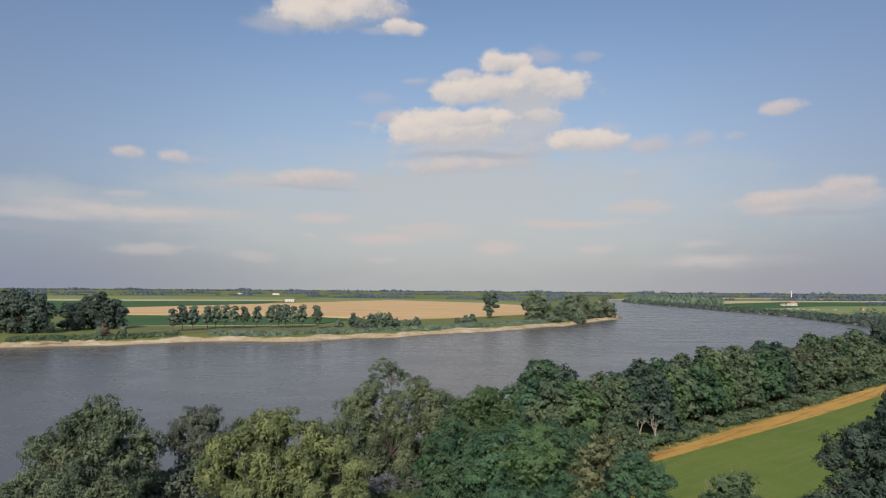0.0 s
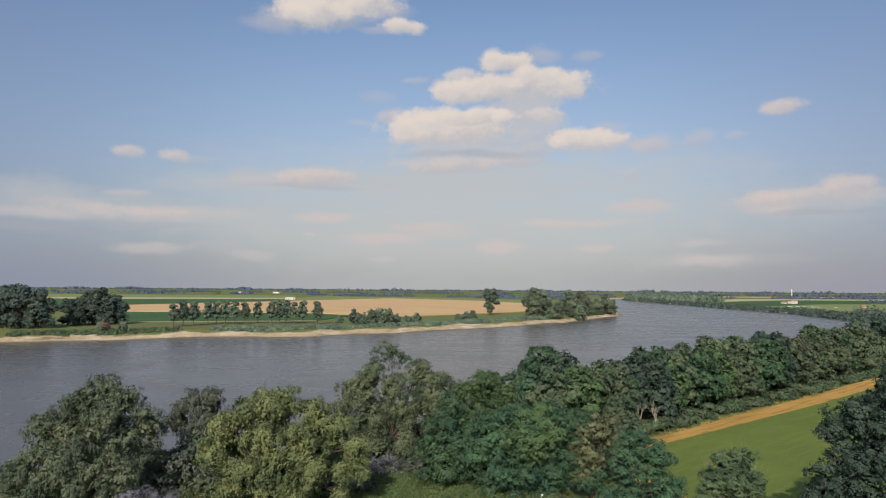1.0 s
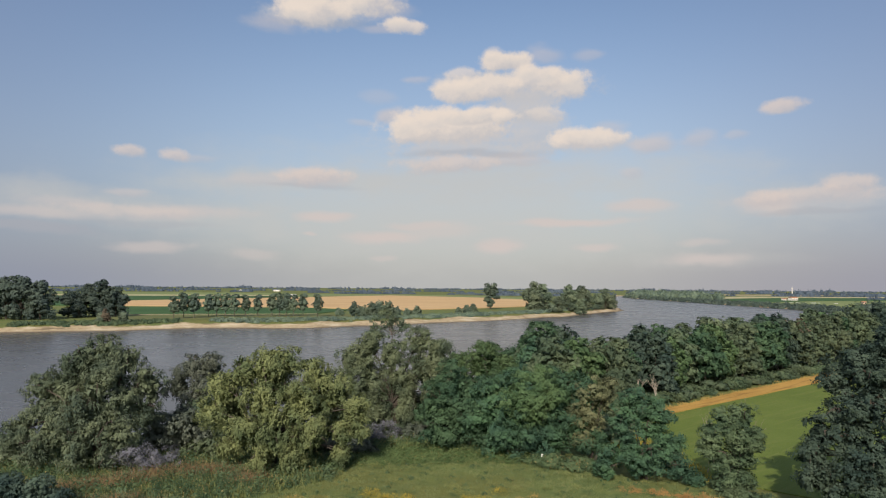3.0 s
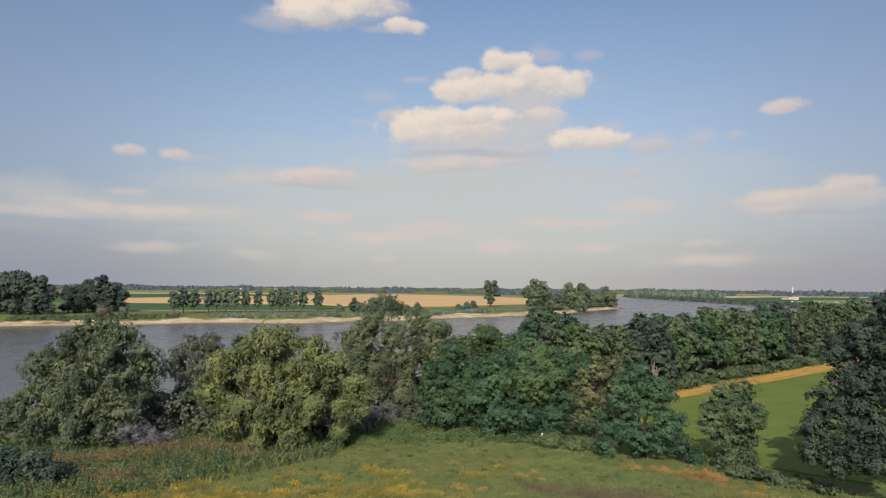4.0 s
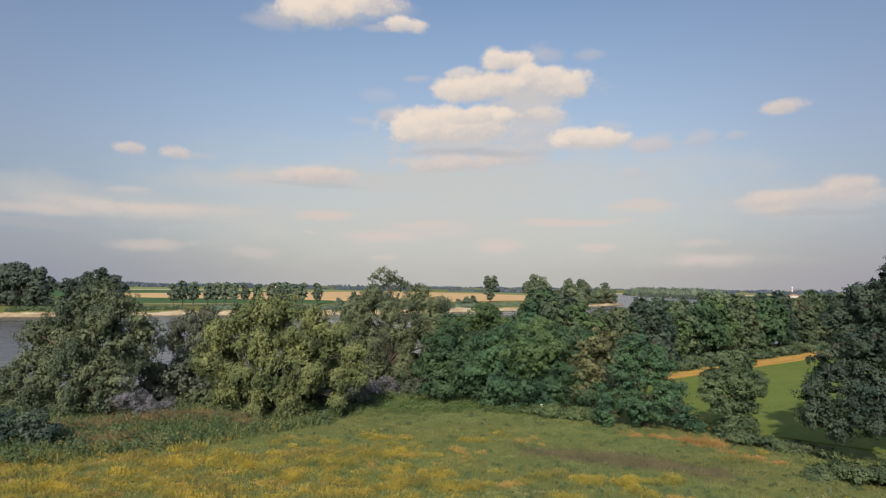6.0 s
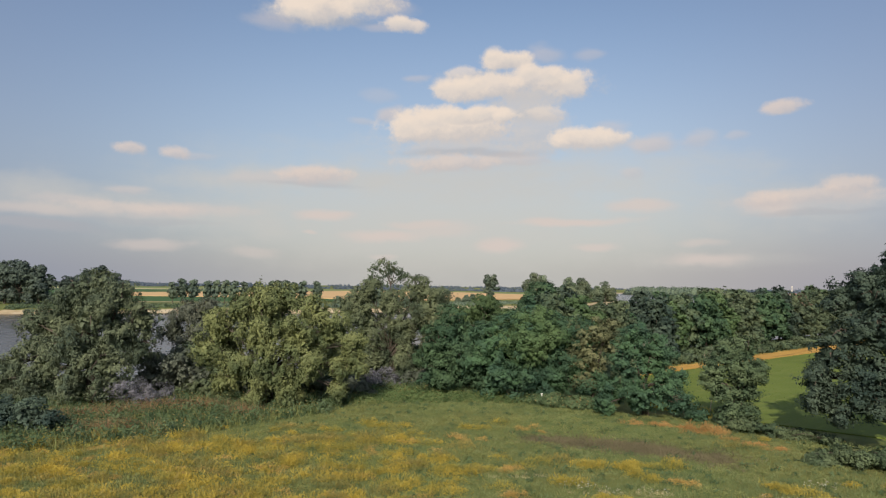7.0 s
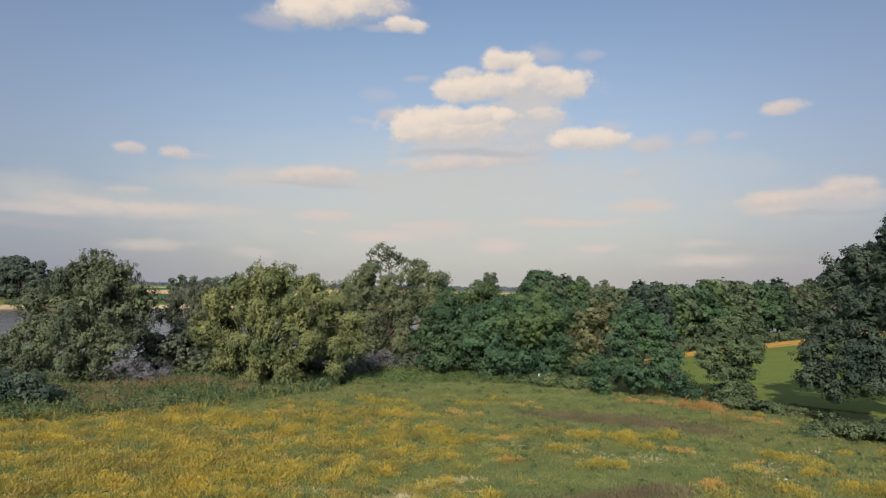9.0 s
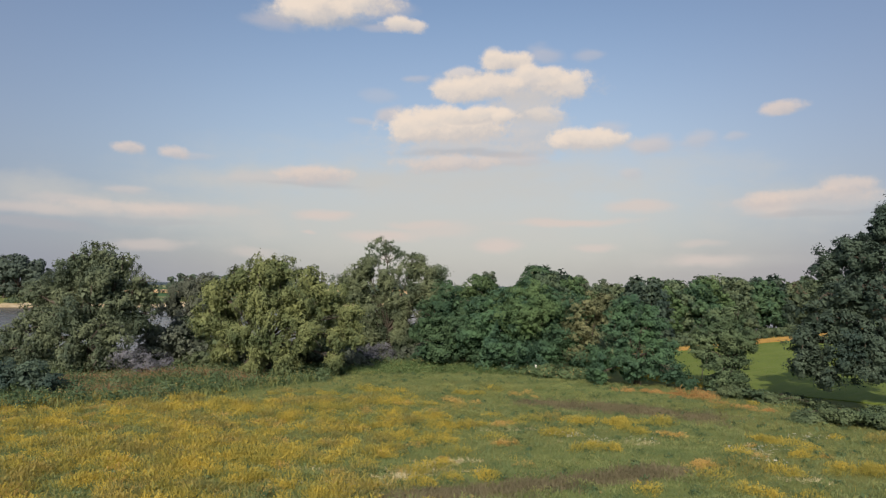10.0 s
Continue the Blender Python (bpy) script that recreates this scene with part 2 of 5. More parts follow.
def ground_material():
    """Meadow, grassy far land, and bare sand low on the banks."""
    m, n, shader = material("ground_soil")
    p = position(n)
    xyz = n.put("ShaderNodeSeparateXYZ")
    n.join(p, xyz.inputs[0])
    big = n.noise(p, 0.06, 4.0).outputs["Fac"]
    mid = n.noise(p, 0.7, 5.0, 0.65).outputs["Fac"]
    small = n.noise(p, 9.0, 4.0, 0.7).outputs["Fac"]
    green = n.mix(n.span(mid, 0.35, 0.65), (0.098, 0.138, 0.044), (0.165, 0.198, 0.062))
    olive = n.mix(n.span(big, 0.4, 0.62), green, (0.155, 0.16, 0.048))
    grass = n.mix(n.math("MULTIPLY", small, 0.5), olive, (0.075, 0.085, 0.025))
    shelf = n.noise(p, 0.045, 4.0, 0.6).outputs["Fac"]
    low = n.math("ADD", n.math("ADD", xyz.outputs[2], n.math("MULTIPLY_ADD", mid, 1.3, -0.65)), n.math("MULTIPLY_ADD", shelf, 3.4, -1.7))
    sand_tone = n.noise(n.vec("MULTIPLY", p, (0.5, 0.5, 4.0)), 0.16, 5.0, 0.65).outputs["Fac"]
    sand = n.mix(n.span(mid, 0.3, 0.7), (0.30, 0.225, 0.125), (0.46, 0.37, 0.23))
    sand = n.mix(n.span(sand_tone, 0.48, 0.66), sand, (0.52, 0.44, 0.30))
    sand = n.mix(n.span(sand_tone, 0.44, 0.34), sand, (0.19, 0.145, 0.085))
    wet = n.span(xyz.outputs[2], -2.55, -2.95)
    sand = n.mix(wet, sand, (0.15, 0.115, 0.075))
    colour = n.mix(n.span(low, -0.9, -1.25), grass, sand)
    n.join(colour, shader.inputs["Base Color"])
    shader.inputs["Roughness"].default_value = 0.95
    shader.inputs["Specular IOR Level"].default_value = 0.15
    relief = n.put("ShaderNodeBump")
    relief.inputs["Strength"].default_value = 0.6
    relief.inputs["Distance"].default_value = 0.12
    n.join(small, relief.inputs["Height"])
    n.join(relief.outputs[0], shader.inputs["Normal"])
    return m


def rows_material(name, a, b, dark, dark_share, rough=0.95):
    """Grass or straw in long faint rows along the field's edge."""
    m, n, shader = material(name)
    p = position(n)
    rows = n.put("ShaderNodeCombineXYZ")
    n.feed(rows.inputs[0], n.vec("DOT_PRODUCT", p, (0.057, 0.056, 0.0)))
    n.feed(rows.inputs[1], n.vec("DOT_PRODUCT", p, (-0.77, 0.79, 0.0)))
    line = n.noise(rows.outputs[0], 1.0, 4.0, 0.6, 0.3).outputs["Fac"]
    big = n.noise(p, 0.07, 4.0, 0.6).outputs["Fac"]
    small = n.noise(p, 2.5, 4.0, 0.65).outputs["Fac"]
    f = n.math("ADD", n.math("MULTIPLY", small, 0.5), n.span(big, 0.32, 0.68, 0.0, 0.5), clamp=True)
    colour = n.mix(n.math("MULTIPLY", n.span(line, 0.50, 0.62), dark_share), n.mix(f, a, b), dark)
    n.join(colour, shader.inputs["Base Color"])
    shader.inputs["Roughness"].default_value = rough
    shader.inputs["Specular IOR Level"].default_value = 0.15
    relief = n.put("ShaderNodeBump")
    relief.inputs["Strength"].default_value = 0.6
    relief.inputs["Distance"].default_value = 0.15
    n.join(n.math("ADD", line, small), relief.inputs["Height"])
    n.join(relief.outputs[0], shader.inputs["Normal"])
    return m


def water_material():
    m, n, shader = material("river_water")
    p = position(n)
    streak = n.noise(n.vec("MULTIPLY", p, (0.010, 0.035, 1.0)), 1.0, 5.0, 0.6, 0.6).outputs["Fac"]
    patch = n.noise(p, 0.05, 4.0, 0.6, 0.8).outputs["Fac"]
    colour = n.mix(n.span(streak, 0.35, 0.65), (0.080, 0.072, 0.061), (0.097, 0.088, 0.075))
    n.join(colour, shader.inputs["Base Color"])
    shader.inputs["IOR"].default_value = 1.33
    n.join(n.span(n.math("ADD", n.math("MULTIPLY", streak, 0.6), n.math("MULTIPLY", patch, 0.4)), 0.36, 0.64, 0.23, 0.31), shader.inputs["Roughness"])
    return m


M_GROUND = ground_material()
M_WATER = water_material()
M_WHEAT = mottled("ripe_wheat", (0.42, 0.27, 0.125), (0.56, 0.385, 0.19), 0.03, 0.8, stretch=(0.4, 1.6, 1), bump=0.5)
M_STRAW = rows_material("dry_straw", (0.34, 0.190, 0.046), (0.49, 0.305, 0.082), (0.22, 0.130, 0.038), 0.7)
M_LAWN = rows_material("mown_grass", (0.086, 0.122, 0.024), (0.132, 0.170, 0.036), (0.150, 0.172, 0.046), 0.5)
M_CROP_DARK = mottled("dark_crop", (0.030, 0.075, 0.022), (0.050, 0.105, 0.030), 0.02, 0.5)
M_CROP_LIGHT = mottled("light_crop", (0.13, 0.18, 0.055), (0.20, 0.22, 0.085), 0.015, 0.3)
M_CROP_PALE = mottled("pale_stubble", (0.34, 0.30, 0.16), (0.42, 0.37, 0.21), 0.015, 0.3)
M_ROUGH = mottled("rough_grass", (0.085, 0.105, 0.034), (0.150, 0.150, 0.052), 0.08, 1.2)
M_PATH = mottled("dirt_track", (0.36, 0.28, 0.18), (0.46, 0.37, 0.25), 0.2, 2.0)
M_BARK = mottled("bark", (0.048, 0.039, 0.030), (0.105, 0.088, 0.070), 1.5, 14.0, bump=0.8, stretch=(1, 1, 0.25))
M_DEADWOOD = mottled("dead_wood", (0.22, 0.19, 0.145), (0.36, 0.31, 0.25), 1.2, 9.0, bump=0.5, stretch=(1, 1, 0.3))
M_GREYWOOD = mottled("grey_dead_twigs", (0.16, 0.155, 0.15), (0.28, 0.27, 0.265), 1.2, 9.0)
M_REDWOOD = mottled("dry_reddish_twigs", (0.16, 0.085, 0.06), (0.26, 0.15, 0.10), 1.2, 9.0)
M_TWIGS = foliage("grey_dead_twigs_fine", (0.105, 0.108, 0.120), (0.215, 0.215, 0.245), shine=0.05, vary=0.0)
M_WILLOW = foliage("willow_leaves", (0.062, 0.091, 0.057), (0.176, 0.210, 0.112), shine=0.15)
M_WILLOW_DARK = foliage("dark_willow_leaves", (0.053, 0.076, 0.052), (0.150, 0.174, 0.098), shine=0.15)
M_WILLOW_YELLOW = foliage("yellowish_willow_leaves", (0.070, 0.100, 0.047), (0.214, 0.240, 0.096), shine=0.15)
M_WILLOW_GREY = foliage("grey_green_leaves", (0.070, 0.088, 0.066), (0.160, 0.180, 0.131), shine=0.15)
M_LOCUST = foliage("locust_leaves", (0.029, 0.066, 0.040), (0.086, 0.152, 0.073), shine=0.18)
M_LOCUST_LIGHT = foliage("fresh_green_leaves", (0.048, 0.096, 0.043), (0.122, 0.190, 0.078), shine=0.2)
M_OAK = foliage("oak_leaves", (0.025, 0.046, 0.038), (0.078, 0.110, 0.074), shine=0.12)
M_WOOD = foliage("woodland_leaves", (0.047, 0.075, 0.047), (0.126, 0.160, 0.084), shine=0.15)
M_OLIVE = foliage("olive_brown_leaves", (0.078, 0.092, 0.048), (0.185, 0.188, 0.093), shine=0.18)
M_BRAMBLE = foliage("bramble_leaves", (0.042, 0.070, 0.039), (0.115, 0.150, 0.074), shine=0.15)
# far bank leaves: aerial haze painted in as a paler, bluer green
M_FAR_HAZED = foliage("hazed_far_bank_leaves", (0.068, 0.102, 0.082), (0.158, 0.200, 0.128), shine=0.12, patch=0.12)
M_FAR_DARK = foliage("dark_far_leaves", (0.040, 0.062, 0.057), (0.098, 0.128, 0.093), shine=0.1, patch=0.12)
# cape leaves, paler still to show the haze at their distance
M_FAR_HAZED_PALE = foliage("hazed_pale_far_leaves", (0.078, 0.112, 0.078), (0.180, 0.218, 0.128), shine=0.12, patch=0.12)
M_GOLD_OLIVE = foliage("olive_gold_weeds", (0.150, 0.165, 0.059), (0.370, 0.285, 0.080), shine=0.3, patch=0.6, vary=0.0, speck=0.14)
# blue haze of the far distance mixed into the leaf colour
M_DISTANT_HAZED = foliage("hazed_distant_wood_leaves", (0.085, 0.115, 0.150), (0.130, 0.165, 0.199), shine=0.3, patch=0.02, vary=0.0)
M_GRASS = foliage("meadow_grass", (0.130, 0.174, 0.066), (0.282, 0.302, 0.109), dry=(0.34, 0.28, 0.10), dry_share=0.08, shine=0.35, patch=0.25, vary=0.0, speck=0.14)
M_MEADOW = foliage("short_meadow_grass", (0.116, 0.162, 0.071), (0.238, 0.270, 0.109), dry=(0.26, 0.22, 0.08), dry_share=0.06, shine=0.3, patch=0.3, vary=0.0, speck=0.14)
M_BLADE = foliage("mown_blades", (0.10, 0.15, 0.028), (0.17, 0.22, 0.046), shine=0.3, patch=0.08, vary=0.0)
M_BROWN = foliage("withered_brown_leaves", (0.085, 0.072, 0.048), (0.17, 0.135, 0.089), shine=0.15, vary=0.0)
M_GOLD = foliage("yellow_weeds", (0.240, 0.232, 0.058), (0.550, 0.408, 0.072), shine=0.35, patch=0.5, vary=0.0, speck=0.14)
M_ORANGE = foliage("orange_dry_weeds", (0.32, 0.22, 0.063), (0.56, 0.37, 0.125), shine=0.3, patch=0.5, vary=0.0, speck=0.14)
M_RUST = foliage("rust_red_weeds", (0.29, 0.165, 0.062), (0.49, 0.290, 0.110), shine=0.25, patch=0.5, vary=0.0)
M_BROWN_STALK = foliage("brown_weed_stalks", (0.185, 0.125, 0.068), (0.330, 0.225, 0.120), shine=0.2, patch=0.4, vary=0.0)
M_NETTLE = foliage("nettle_leaves", (0.052, 0.094, 0.046), (0.130, 0.182, 0.084), dry=(0.30, 0.23, 0.09), dry_share=0.05, shine=0.3, patch=0.5, vary=0.0)
M_WEED = foliage("fresh_weed_leaves", (0.075, 0.125, 0.046), (0.165, 0.225, 0.085), dry=(0.30, 0.25, 0.09), dry_share=0.05, shine=0.3, patch=0.5, vary=0.0)
M_LITTER = foliage("pale_straw_litter", (0.36, 0.31, 0.171), (0.54, 0.47, 0.285), shine=0.05, patch=1.0, vary=0.0)
M_MOWN = foliage("dark_cut_grass", (0.110, 0.100, 0.059), (0.180, 0.155, 0.093), shine=0.2, patch=0.3, vary=0.0)
M_FLOWER = foliage("white_flowers", (0.42, 0.42, 0.319), (0.62, 0.60, 0.524), shine=0.2, vary=0.0)
M_PLASTER = mottled("pale_plaster", (0.66, 0.60, 0.52), (0.76, 0.71, 0.63), 0.4, 5.0)
M_PINK = mottled("pink_plaster", (0.52, 0.34, 0.26), (0.60, 0.42, 0.33), 0.4, 5.0)
M_ROOF = mottled("terracotta_roof", (0.30, 0.15, 0.09), (0.42, 0.23, 0.14), 0.5, 4.0)
M_ROOF_PALE = mottled("pale_sheet_roof", (0.62, 0.60, 0.56), (0.72, 0.70, 0.66), 0.2, 2.0)
M_PANE = mottled("dark_window", (0.03, 0.035, 0.04), (0.05, 0.055, 0.06), 0.5, 3.0, rough=0.2)
M_FILM = mottled("white_plastic_film", (0.58, 0.58, 0.50), (0.70, 0.70, 0.63), 0.5, 4.0, rough=0.5)

# ---------------------------------------------------------------- mesh helpers


def mesh_from(name, verts, faces, mat, smooth=False):
    verts, faces = np.asarray(verts, np.float32), np.asarray(faces, np.int32)
    me = bpy.data.meshes.new(name)
    k = faces.shape[1]
    me.vertices.add(len(verts))
    me.vertices.foreach_set("co", verts.ravel())
    me.loops.add(faces.size)
    me.loops.foreach_set("vertex_index", faces.ravel())
    me.polygons.add(len(faces))
    me.polygons.foreach_set("loop_start", np.arange(len(faces), dtype=np.int32) * k)
    me.update(calc_edges=True)
    me.polygons.foreach_set("use_smooth", np.full(len(faces), smooth, dtype=bool))
    me.materials.append(mat)
    return me


def child(name, me, parent, label=""):
    ob = new(name, me)
    ob.parent = parent
    return tagged(ob, label)


def part(name, bm, mat, parent, label=""):
    me = bpy.data.meshes.new(name)
    bm.to_mesh(me)
    bm.free()
    me.materials.append(mat)
    return child(name, me, parent, label)


def thing(name, m, label, category, group=""):
    ob = new(name)
    ob.matrix_basis = m
    return tagged(ob, label, category, group)


def rock_unit(v):
    return v / np.maximum(np.linalg.norm(v, axis=1, keepdims=True), 1e-9)


def leaf_cards(rng, centre, normal, along, length, width):
    """Pointed leaves: arrays of centres, normals and long axes."""
    n = rock_unit(normal)
    a = rock_unit(along - n * np.sum(along * n, axis=1, keepdims=True))
    b = np.cross(n, a)
    length, width = length[:, None], width[:, None]
    v = np.stack([centre - a * length * 0.4 + b * width * 0.62, centre + a * length * 0.7, centre - a * length * 0.4 - b * width * 0.62], axis=1)
    faces = np.arange(len(centre) * 3, dtype=np.int32).reshape(-1, 3)
    return v.reshape(-1, 3), faces


def crown_points(rng, lobes, tuft, per_tuft, density, droop, billow_size=0.42):
    """Leaf places: lobes carry billows, billows carry tufts, and tufts carry leaves."""
    lobes = np.array(lobes, float)
    c, r = lobes[:, :3], np.stack([lobes[:, 3], lobes[:, 3], lobes[:, 4]], axis=1)
    spots, outs, heads = [], [], []
    for i in range(len(lobes)):
        k = 13
        d = rock_unit(rng.normal(size=(k, 3)))
        d[:, 2] = np.where(d[:, 2] < -0.7, -d[:, 2], d[:, 2])
        q = c[i] + d * r[i] * rng.uniform(0.54, 0.80, (k, 1))
        keep = np.ones(k, bool)
        for j in range(len(lobes)):
            if j != i:
                keep &= np.linalg.norm((q - c[j]) / (r[j] * 0.55), axis=1) > 1
        for centre, out in zip(q[keep], d[keep]):
            rs = billow_size * rng.uniform(0.7, 1.25)
            br = r[i] * rs
            m = max(4, int(density * 2.6 * (br[0] / tuft) ** 2))
            e = rock_unit(rng.normal(size=(m, 3)) + out * 0.75 + np.array([0, 0, 0.3]))
            spots.append(centre + e * br * np.array([1.1, 1.1, 0.9]) * rng.uniform(0.75, 1.0, (m, 1)))
            outs.append(e)
    spots, outs = np.concatenate(spots), np.concatenate(outs)
    keep = spots[:, 2] > 0.1
    spots, outs = spots[keep], outs[keep]
    n = len(spots)
    size = tuft * rng.uniform(0.55, 1.3, n)
    shape = np.stack([rng.uniform(0.8, 1.25, n), rng.uniform(0.8, 1.25, n), rng.uniform(0.6, 0.95, n)], axis=1) * size[:, None]
    d = rng.normal(size=(n, per_tuft, 3)) * 0.8 + outs[:, None, :] * 0.8
    d = rock_unit(d.reshape(-1, 3)).reshape(n, per_tuft, 3)
    reach = rng.uniform(0.4, 1.15, (n, per_tuft, 1))
    reach = np.where(rng.uniform(0, 1, reach.shape) < 0.06, reach * rng.uniform(1.1, 1.7, reach.shape), reach)
    p = spots[:, None, :] + d * reach * shape[:, None, :]
    if droop:
        # short hanging sprays below each tuft
        t = rng.uniform(0, 1, (n, per_tuft, 1)) ** 1.3
        lean = rng.normal(0, 0.35, (n, 1, 3)) * size[:, None, None]
        s = spots[:, None, :] + lean + rng.normal(0, 0.3, (n, per_tuft, 3)) * size[:, None, None] * (1 - 0.6 * t)
        s[..., 2] -= (t * droop * size[:, None, None] * rng.uniform(0.5, 1.6, (n, 1, 1)))[..., 0]
        p = np.where(rng.uniform(0, 1, (n, per_tuft, 1)) < 0.45, s, p)
    p[..., 2] = np.maximum(p[..., 2], 0.08)
    facing = rock_unit((d * 0.6 + outs[:, None, :] * 0.7).reshape(-1, 3))
    return p.reshape(-1, 3), facing


def crown_mesh(name, mat, seed, lobes, tuft=0.45, per_tuft=26, density=0.8, leaf=0.22, slim=0.5, droop=0.0, inner=0.10):
    rng = np.random.default_rng(seed)
    p, d = crown_points(rng, lobes, tuft, per_tuft, density, droop)
    n = len(p)
    normal = d * 1.1 + rng.normal(size=(n, 3)) * 0.32 + np.array([0, 0, 0.12])
    along = rng.normal(size=(n, 3))
    if droop:
        along = along * 0.6 + np.array([0, 0, -1.0])
        normal[:, 2] *= 0.8
    length = leaf * rng.uniform(0.6, 1.4, n)
    v, f = leaf_cards(rng, p, normal, along, length, length * slim * rng.uniform(0.7, 1.3, n))
    # larger leaves within, so that the crown is dense inside
    k = int(n * inner)
    lob = np.array(lobes, float)
    pick = rng.integers(0, len(lob), k)
    q = lob[pick, :3] + rock_unit(rng.normal(size=(k, 3))) * (rng.uniform(0.1, 0.58, (k, 1))) * np.stack([lob[pick, 3], lob[pick, 3], lob[pick, 4]], axis=1)
    q[:, 2] = np.maximum(q[:, 2], 0.2)
    v2, f2 = leaf_cards(rng, q, rng.normal(size=(k, 3)), rng.normal(size=(k, 3)), np.full(k, leaf * 2.8), np.full(k, leaf * 1.8))
    return mesh_from(name, np.concatenate([v, v2]), np.concatenate([f, f2 + len(v)]), mat)


def tube(points, radii, sides=6):
    """A tapered tube along points: vertices and quads."""
    pts = [Vector(p) for p in points]
    verts, faces = [], []
    for i, p in enumerate(pts):
        ahead = (pts[min(i + 1, len(pts) - 1)] - pts[max(i - 1, 0)]).normalized()
        side = ahead.cross(Vector((0.31, 0.95, 0.05))).normalized()
        other_side = ahead.cross(side)
        for s in range(sides):
            a = 2 * math.pi * s / sides
            verts.append(p + (side * math.cos(a) + other_side * math.sin(a)) * radii[i])
    for i in range(len(pts) - 1):
        for s in range(sides):
            t = (s + 1) % sides
            faces.append((i * sides + s, i * sides + t, (i + 1) * sides + t, (i + 1) * sides + s))
    return [tuple(v) for v in verts], faces


def joined(pieces):
    verts, faces = [], []
    for v, f in pieces:
        faces += [tuple(i + len(verts) for i in q) for q in f]
        verts += v
    return np.array(verts), np.array(faces)


def trunk_pieces(seed, lobes, girth, fork=0.28, stems=1):
    """A trunk that forks into a limb for every lobe, with twigs inside the lobe: the tubes of the stems, and those of each limb."""
    rng = random.Random(seed)
    top = max(l[2] + l[4] for l in lobes)
    base_tubes, limbs = [], []
    forks = []
    for s in range(stems):
        lean = Vector((rng.uniform(-0.5, 0.5), rng.uniform(-0.4, 0.4), 0)) * (0.5 + 0.9 * (stems > 1))
        foot = Vector((rng.uniform(-0.4, 0.4), rng.uniform(-0.4, 0.4), 0)) * (stems > 1)
        h = top * fork * rng.uniform(0.85, 1.15)
        head = foot + lean + Vector((0, 0, h))
        base_tubes.append(tube([foot - Vector((0, 0, 0.5)), foot + Vector((0, 0, 0.15)), foot * 0.6 + head * 0.4 + Vector((0.08, 0, 0)), head],
                               [girth * 1.5, girth * 1.15, girth * 0.9, girth * 0.72], 8))
        forks.append(head)
    for l in lobes:
        head = min(forks, key=lambda q: (q - Vector(l[:3])).length)
        goal = Vector(l[:3]) + Vector((rng.uniform(-0.3, 0.3), rng.uniform(-0.3, 0.3), l[4] * 0.35))
        bend = head.lerp(goal, 0.5) + Vector((rng.uniform(-0.4, 0.4), rng.uniform(-0.4, 0.4), rng.uniform(0.0, 0.7)))
        limb = [tube([head - Vector((0, 0, 0.2)), bend, goal], [girth * 0.55, girth * 0.36, girth * 0.12], 6)]
        for _ in range(4):
            d = Vector((rng.gauss(0, 1), rng.gauss(0, 1), rng.gauss(0.3, 0.8))).normalized()
            tip = Vector(l[:3]) + Vector((d.x * l[3], d.y * l[3], d.z * l[4])) * 0.92
            limb.append(tube([bend.lerp(goal, rng.uniform(0.2, 0.9)), goal.lerp(tip, 0.5) + Vector((0, 0, 0.25)), tip],
                             [girth * 0.2, girth * 0.12, girth * 0.04], 5))
        limbs.append(limb)
    return base_tubes, limbs


def trunk_mesh(name, mat, seed, lobes, girth, fork=0.28, stems=1):
    base_tubes, limbs = trunk_pieces(seed, lobes, girth, fork, stems)
    v, f = joined(base_tubes + [t for limb in limbs for t in limb])
    return mesh_from(name, v, f, mat, smooth=True)


def bare_tree_mesh(name, mat, seed, tall, girth, spread=0.5, depth=4):
    rng = random.Random(seed)
    pieces = []

    def grow(start, heading, length, r, level):
        mid = start + heading * length * 0.5 + Vector((rng.gauss(0, 0.05), rng.gauss(0, 0.05), 0)) * length
        end = start + heading * length
        pieces.append(tube([start, mid, end], [r, r * 0.8, r * 0.55], 5))
        if level == 0:
            return
        for k in range(rng.randint(2, 3)):
            turn = (heading + Vector((rng.gauss(0, spread), rng.gauss(0, spread), rng.uniform(-0.1, 0.35)))).normalized()
            grow(start.lerp(end, rng.uniform(0.6, 1.0)), turn, length * rng.uniform(0.55, 0.8), r * 0.55, level - 1)

    grow(Vector((0, 0, -0.3)), Vector((rng.gauss(0, 0.05), rng.gauss(0, 0.05), 1)).normalized(), tall * 0.38, girth, depth)
    v, f = joined(pieces)
    return mesh_from(name, v, f, mat)


def smooth01(t):
    t = np.clip(t, 0.0, 1.0)
    return t * t * (3 - 2 * t)


# ---------------------------------------------------------------- the lie of the land
WATER_Z = -3.0
NEAR_BANK = [(-3000, -300), (-600, 20), (-120, 80), (-60, 86), (-35, 92), (-15, 99), (5, 115), (30, 142), (60, 172), (100, 212), (150, 262),
             (215, 340), (270, 440), (305, 540), (315, 600), (332, 738), (325, 871), (322, 1099), (315, 1331), (317, 1491), (420, 1700), (1500, 2200)]
FAR_BANK = [(-3000, -100), (-600, 170), (-206, 288), (-166, 307), (-139, 334), (-104, 335), (-90, 340), (-44, 377), (3, 427), (66, 505), (109, 586),
            (140, 648), (153, 740), (185, 900), (225, 1150), (260, 1400), (330, 1650), (480, 1900), (1450, 2330)]


def distance_to(line, x, y):
    best = np.full(x.shape, 1e9)
    for (ax, ay), (bx, by) in zip(line[:-1], line[1:]):
        dx, dy = bx - ax, by - ay
        t = np.clip(((x - ax) * dx + (y - ay) * dy) / (dx * dx + dy * dy), 0, 1)
        best = np.minimum(best, np.hypot(x - ax - t * dx, y - ay - t * dy))
    return best


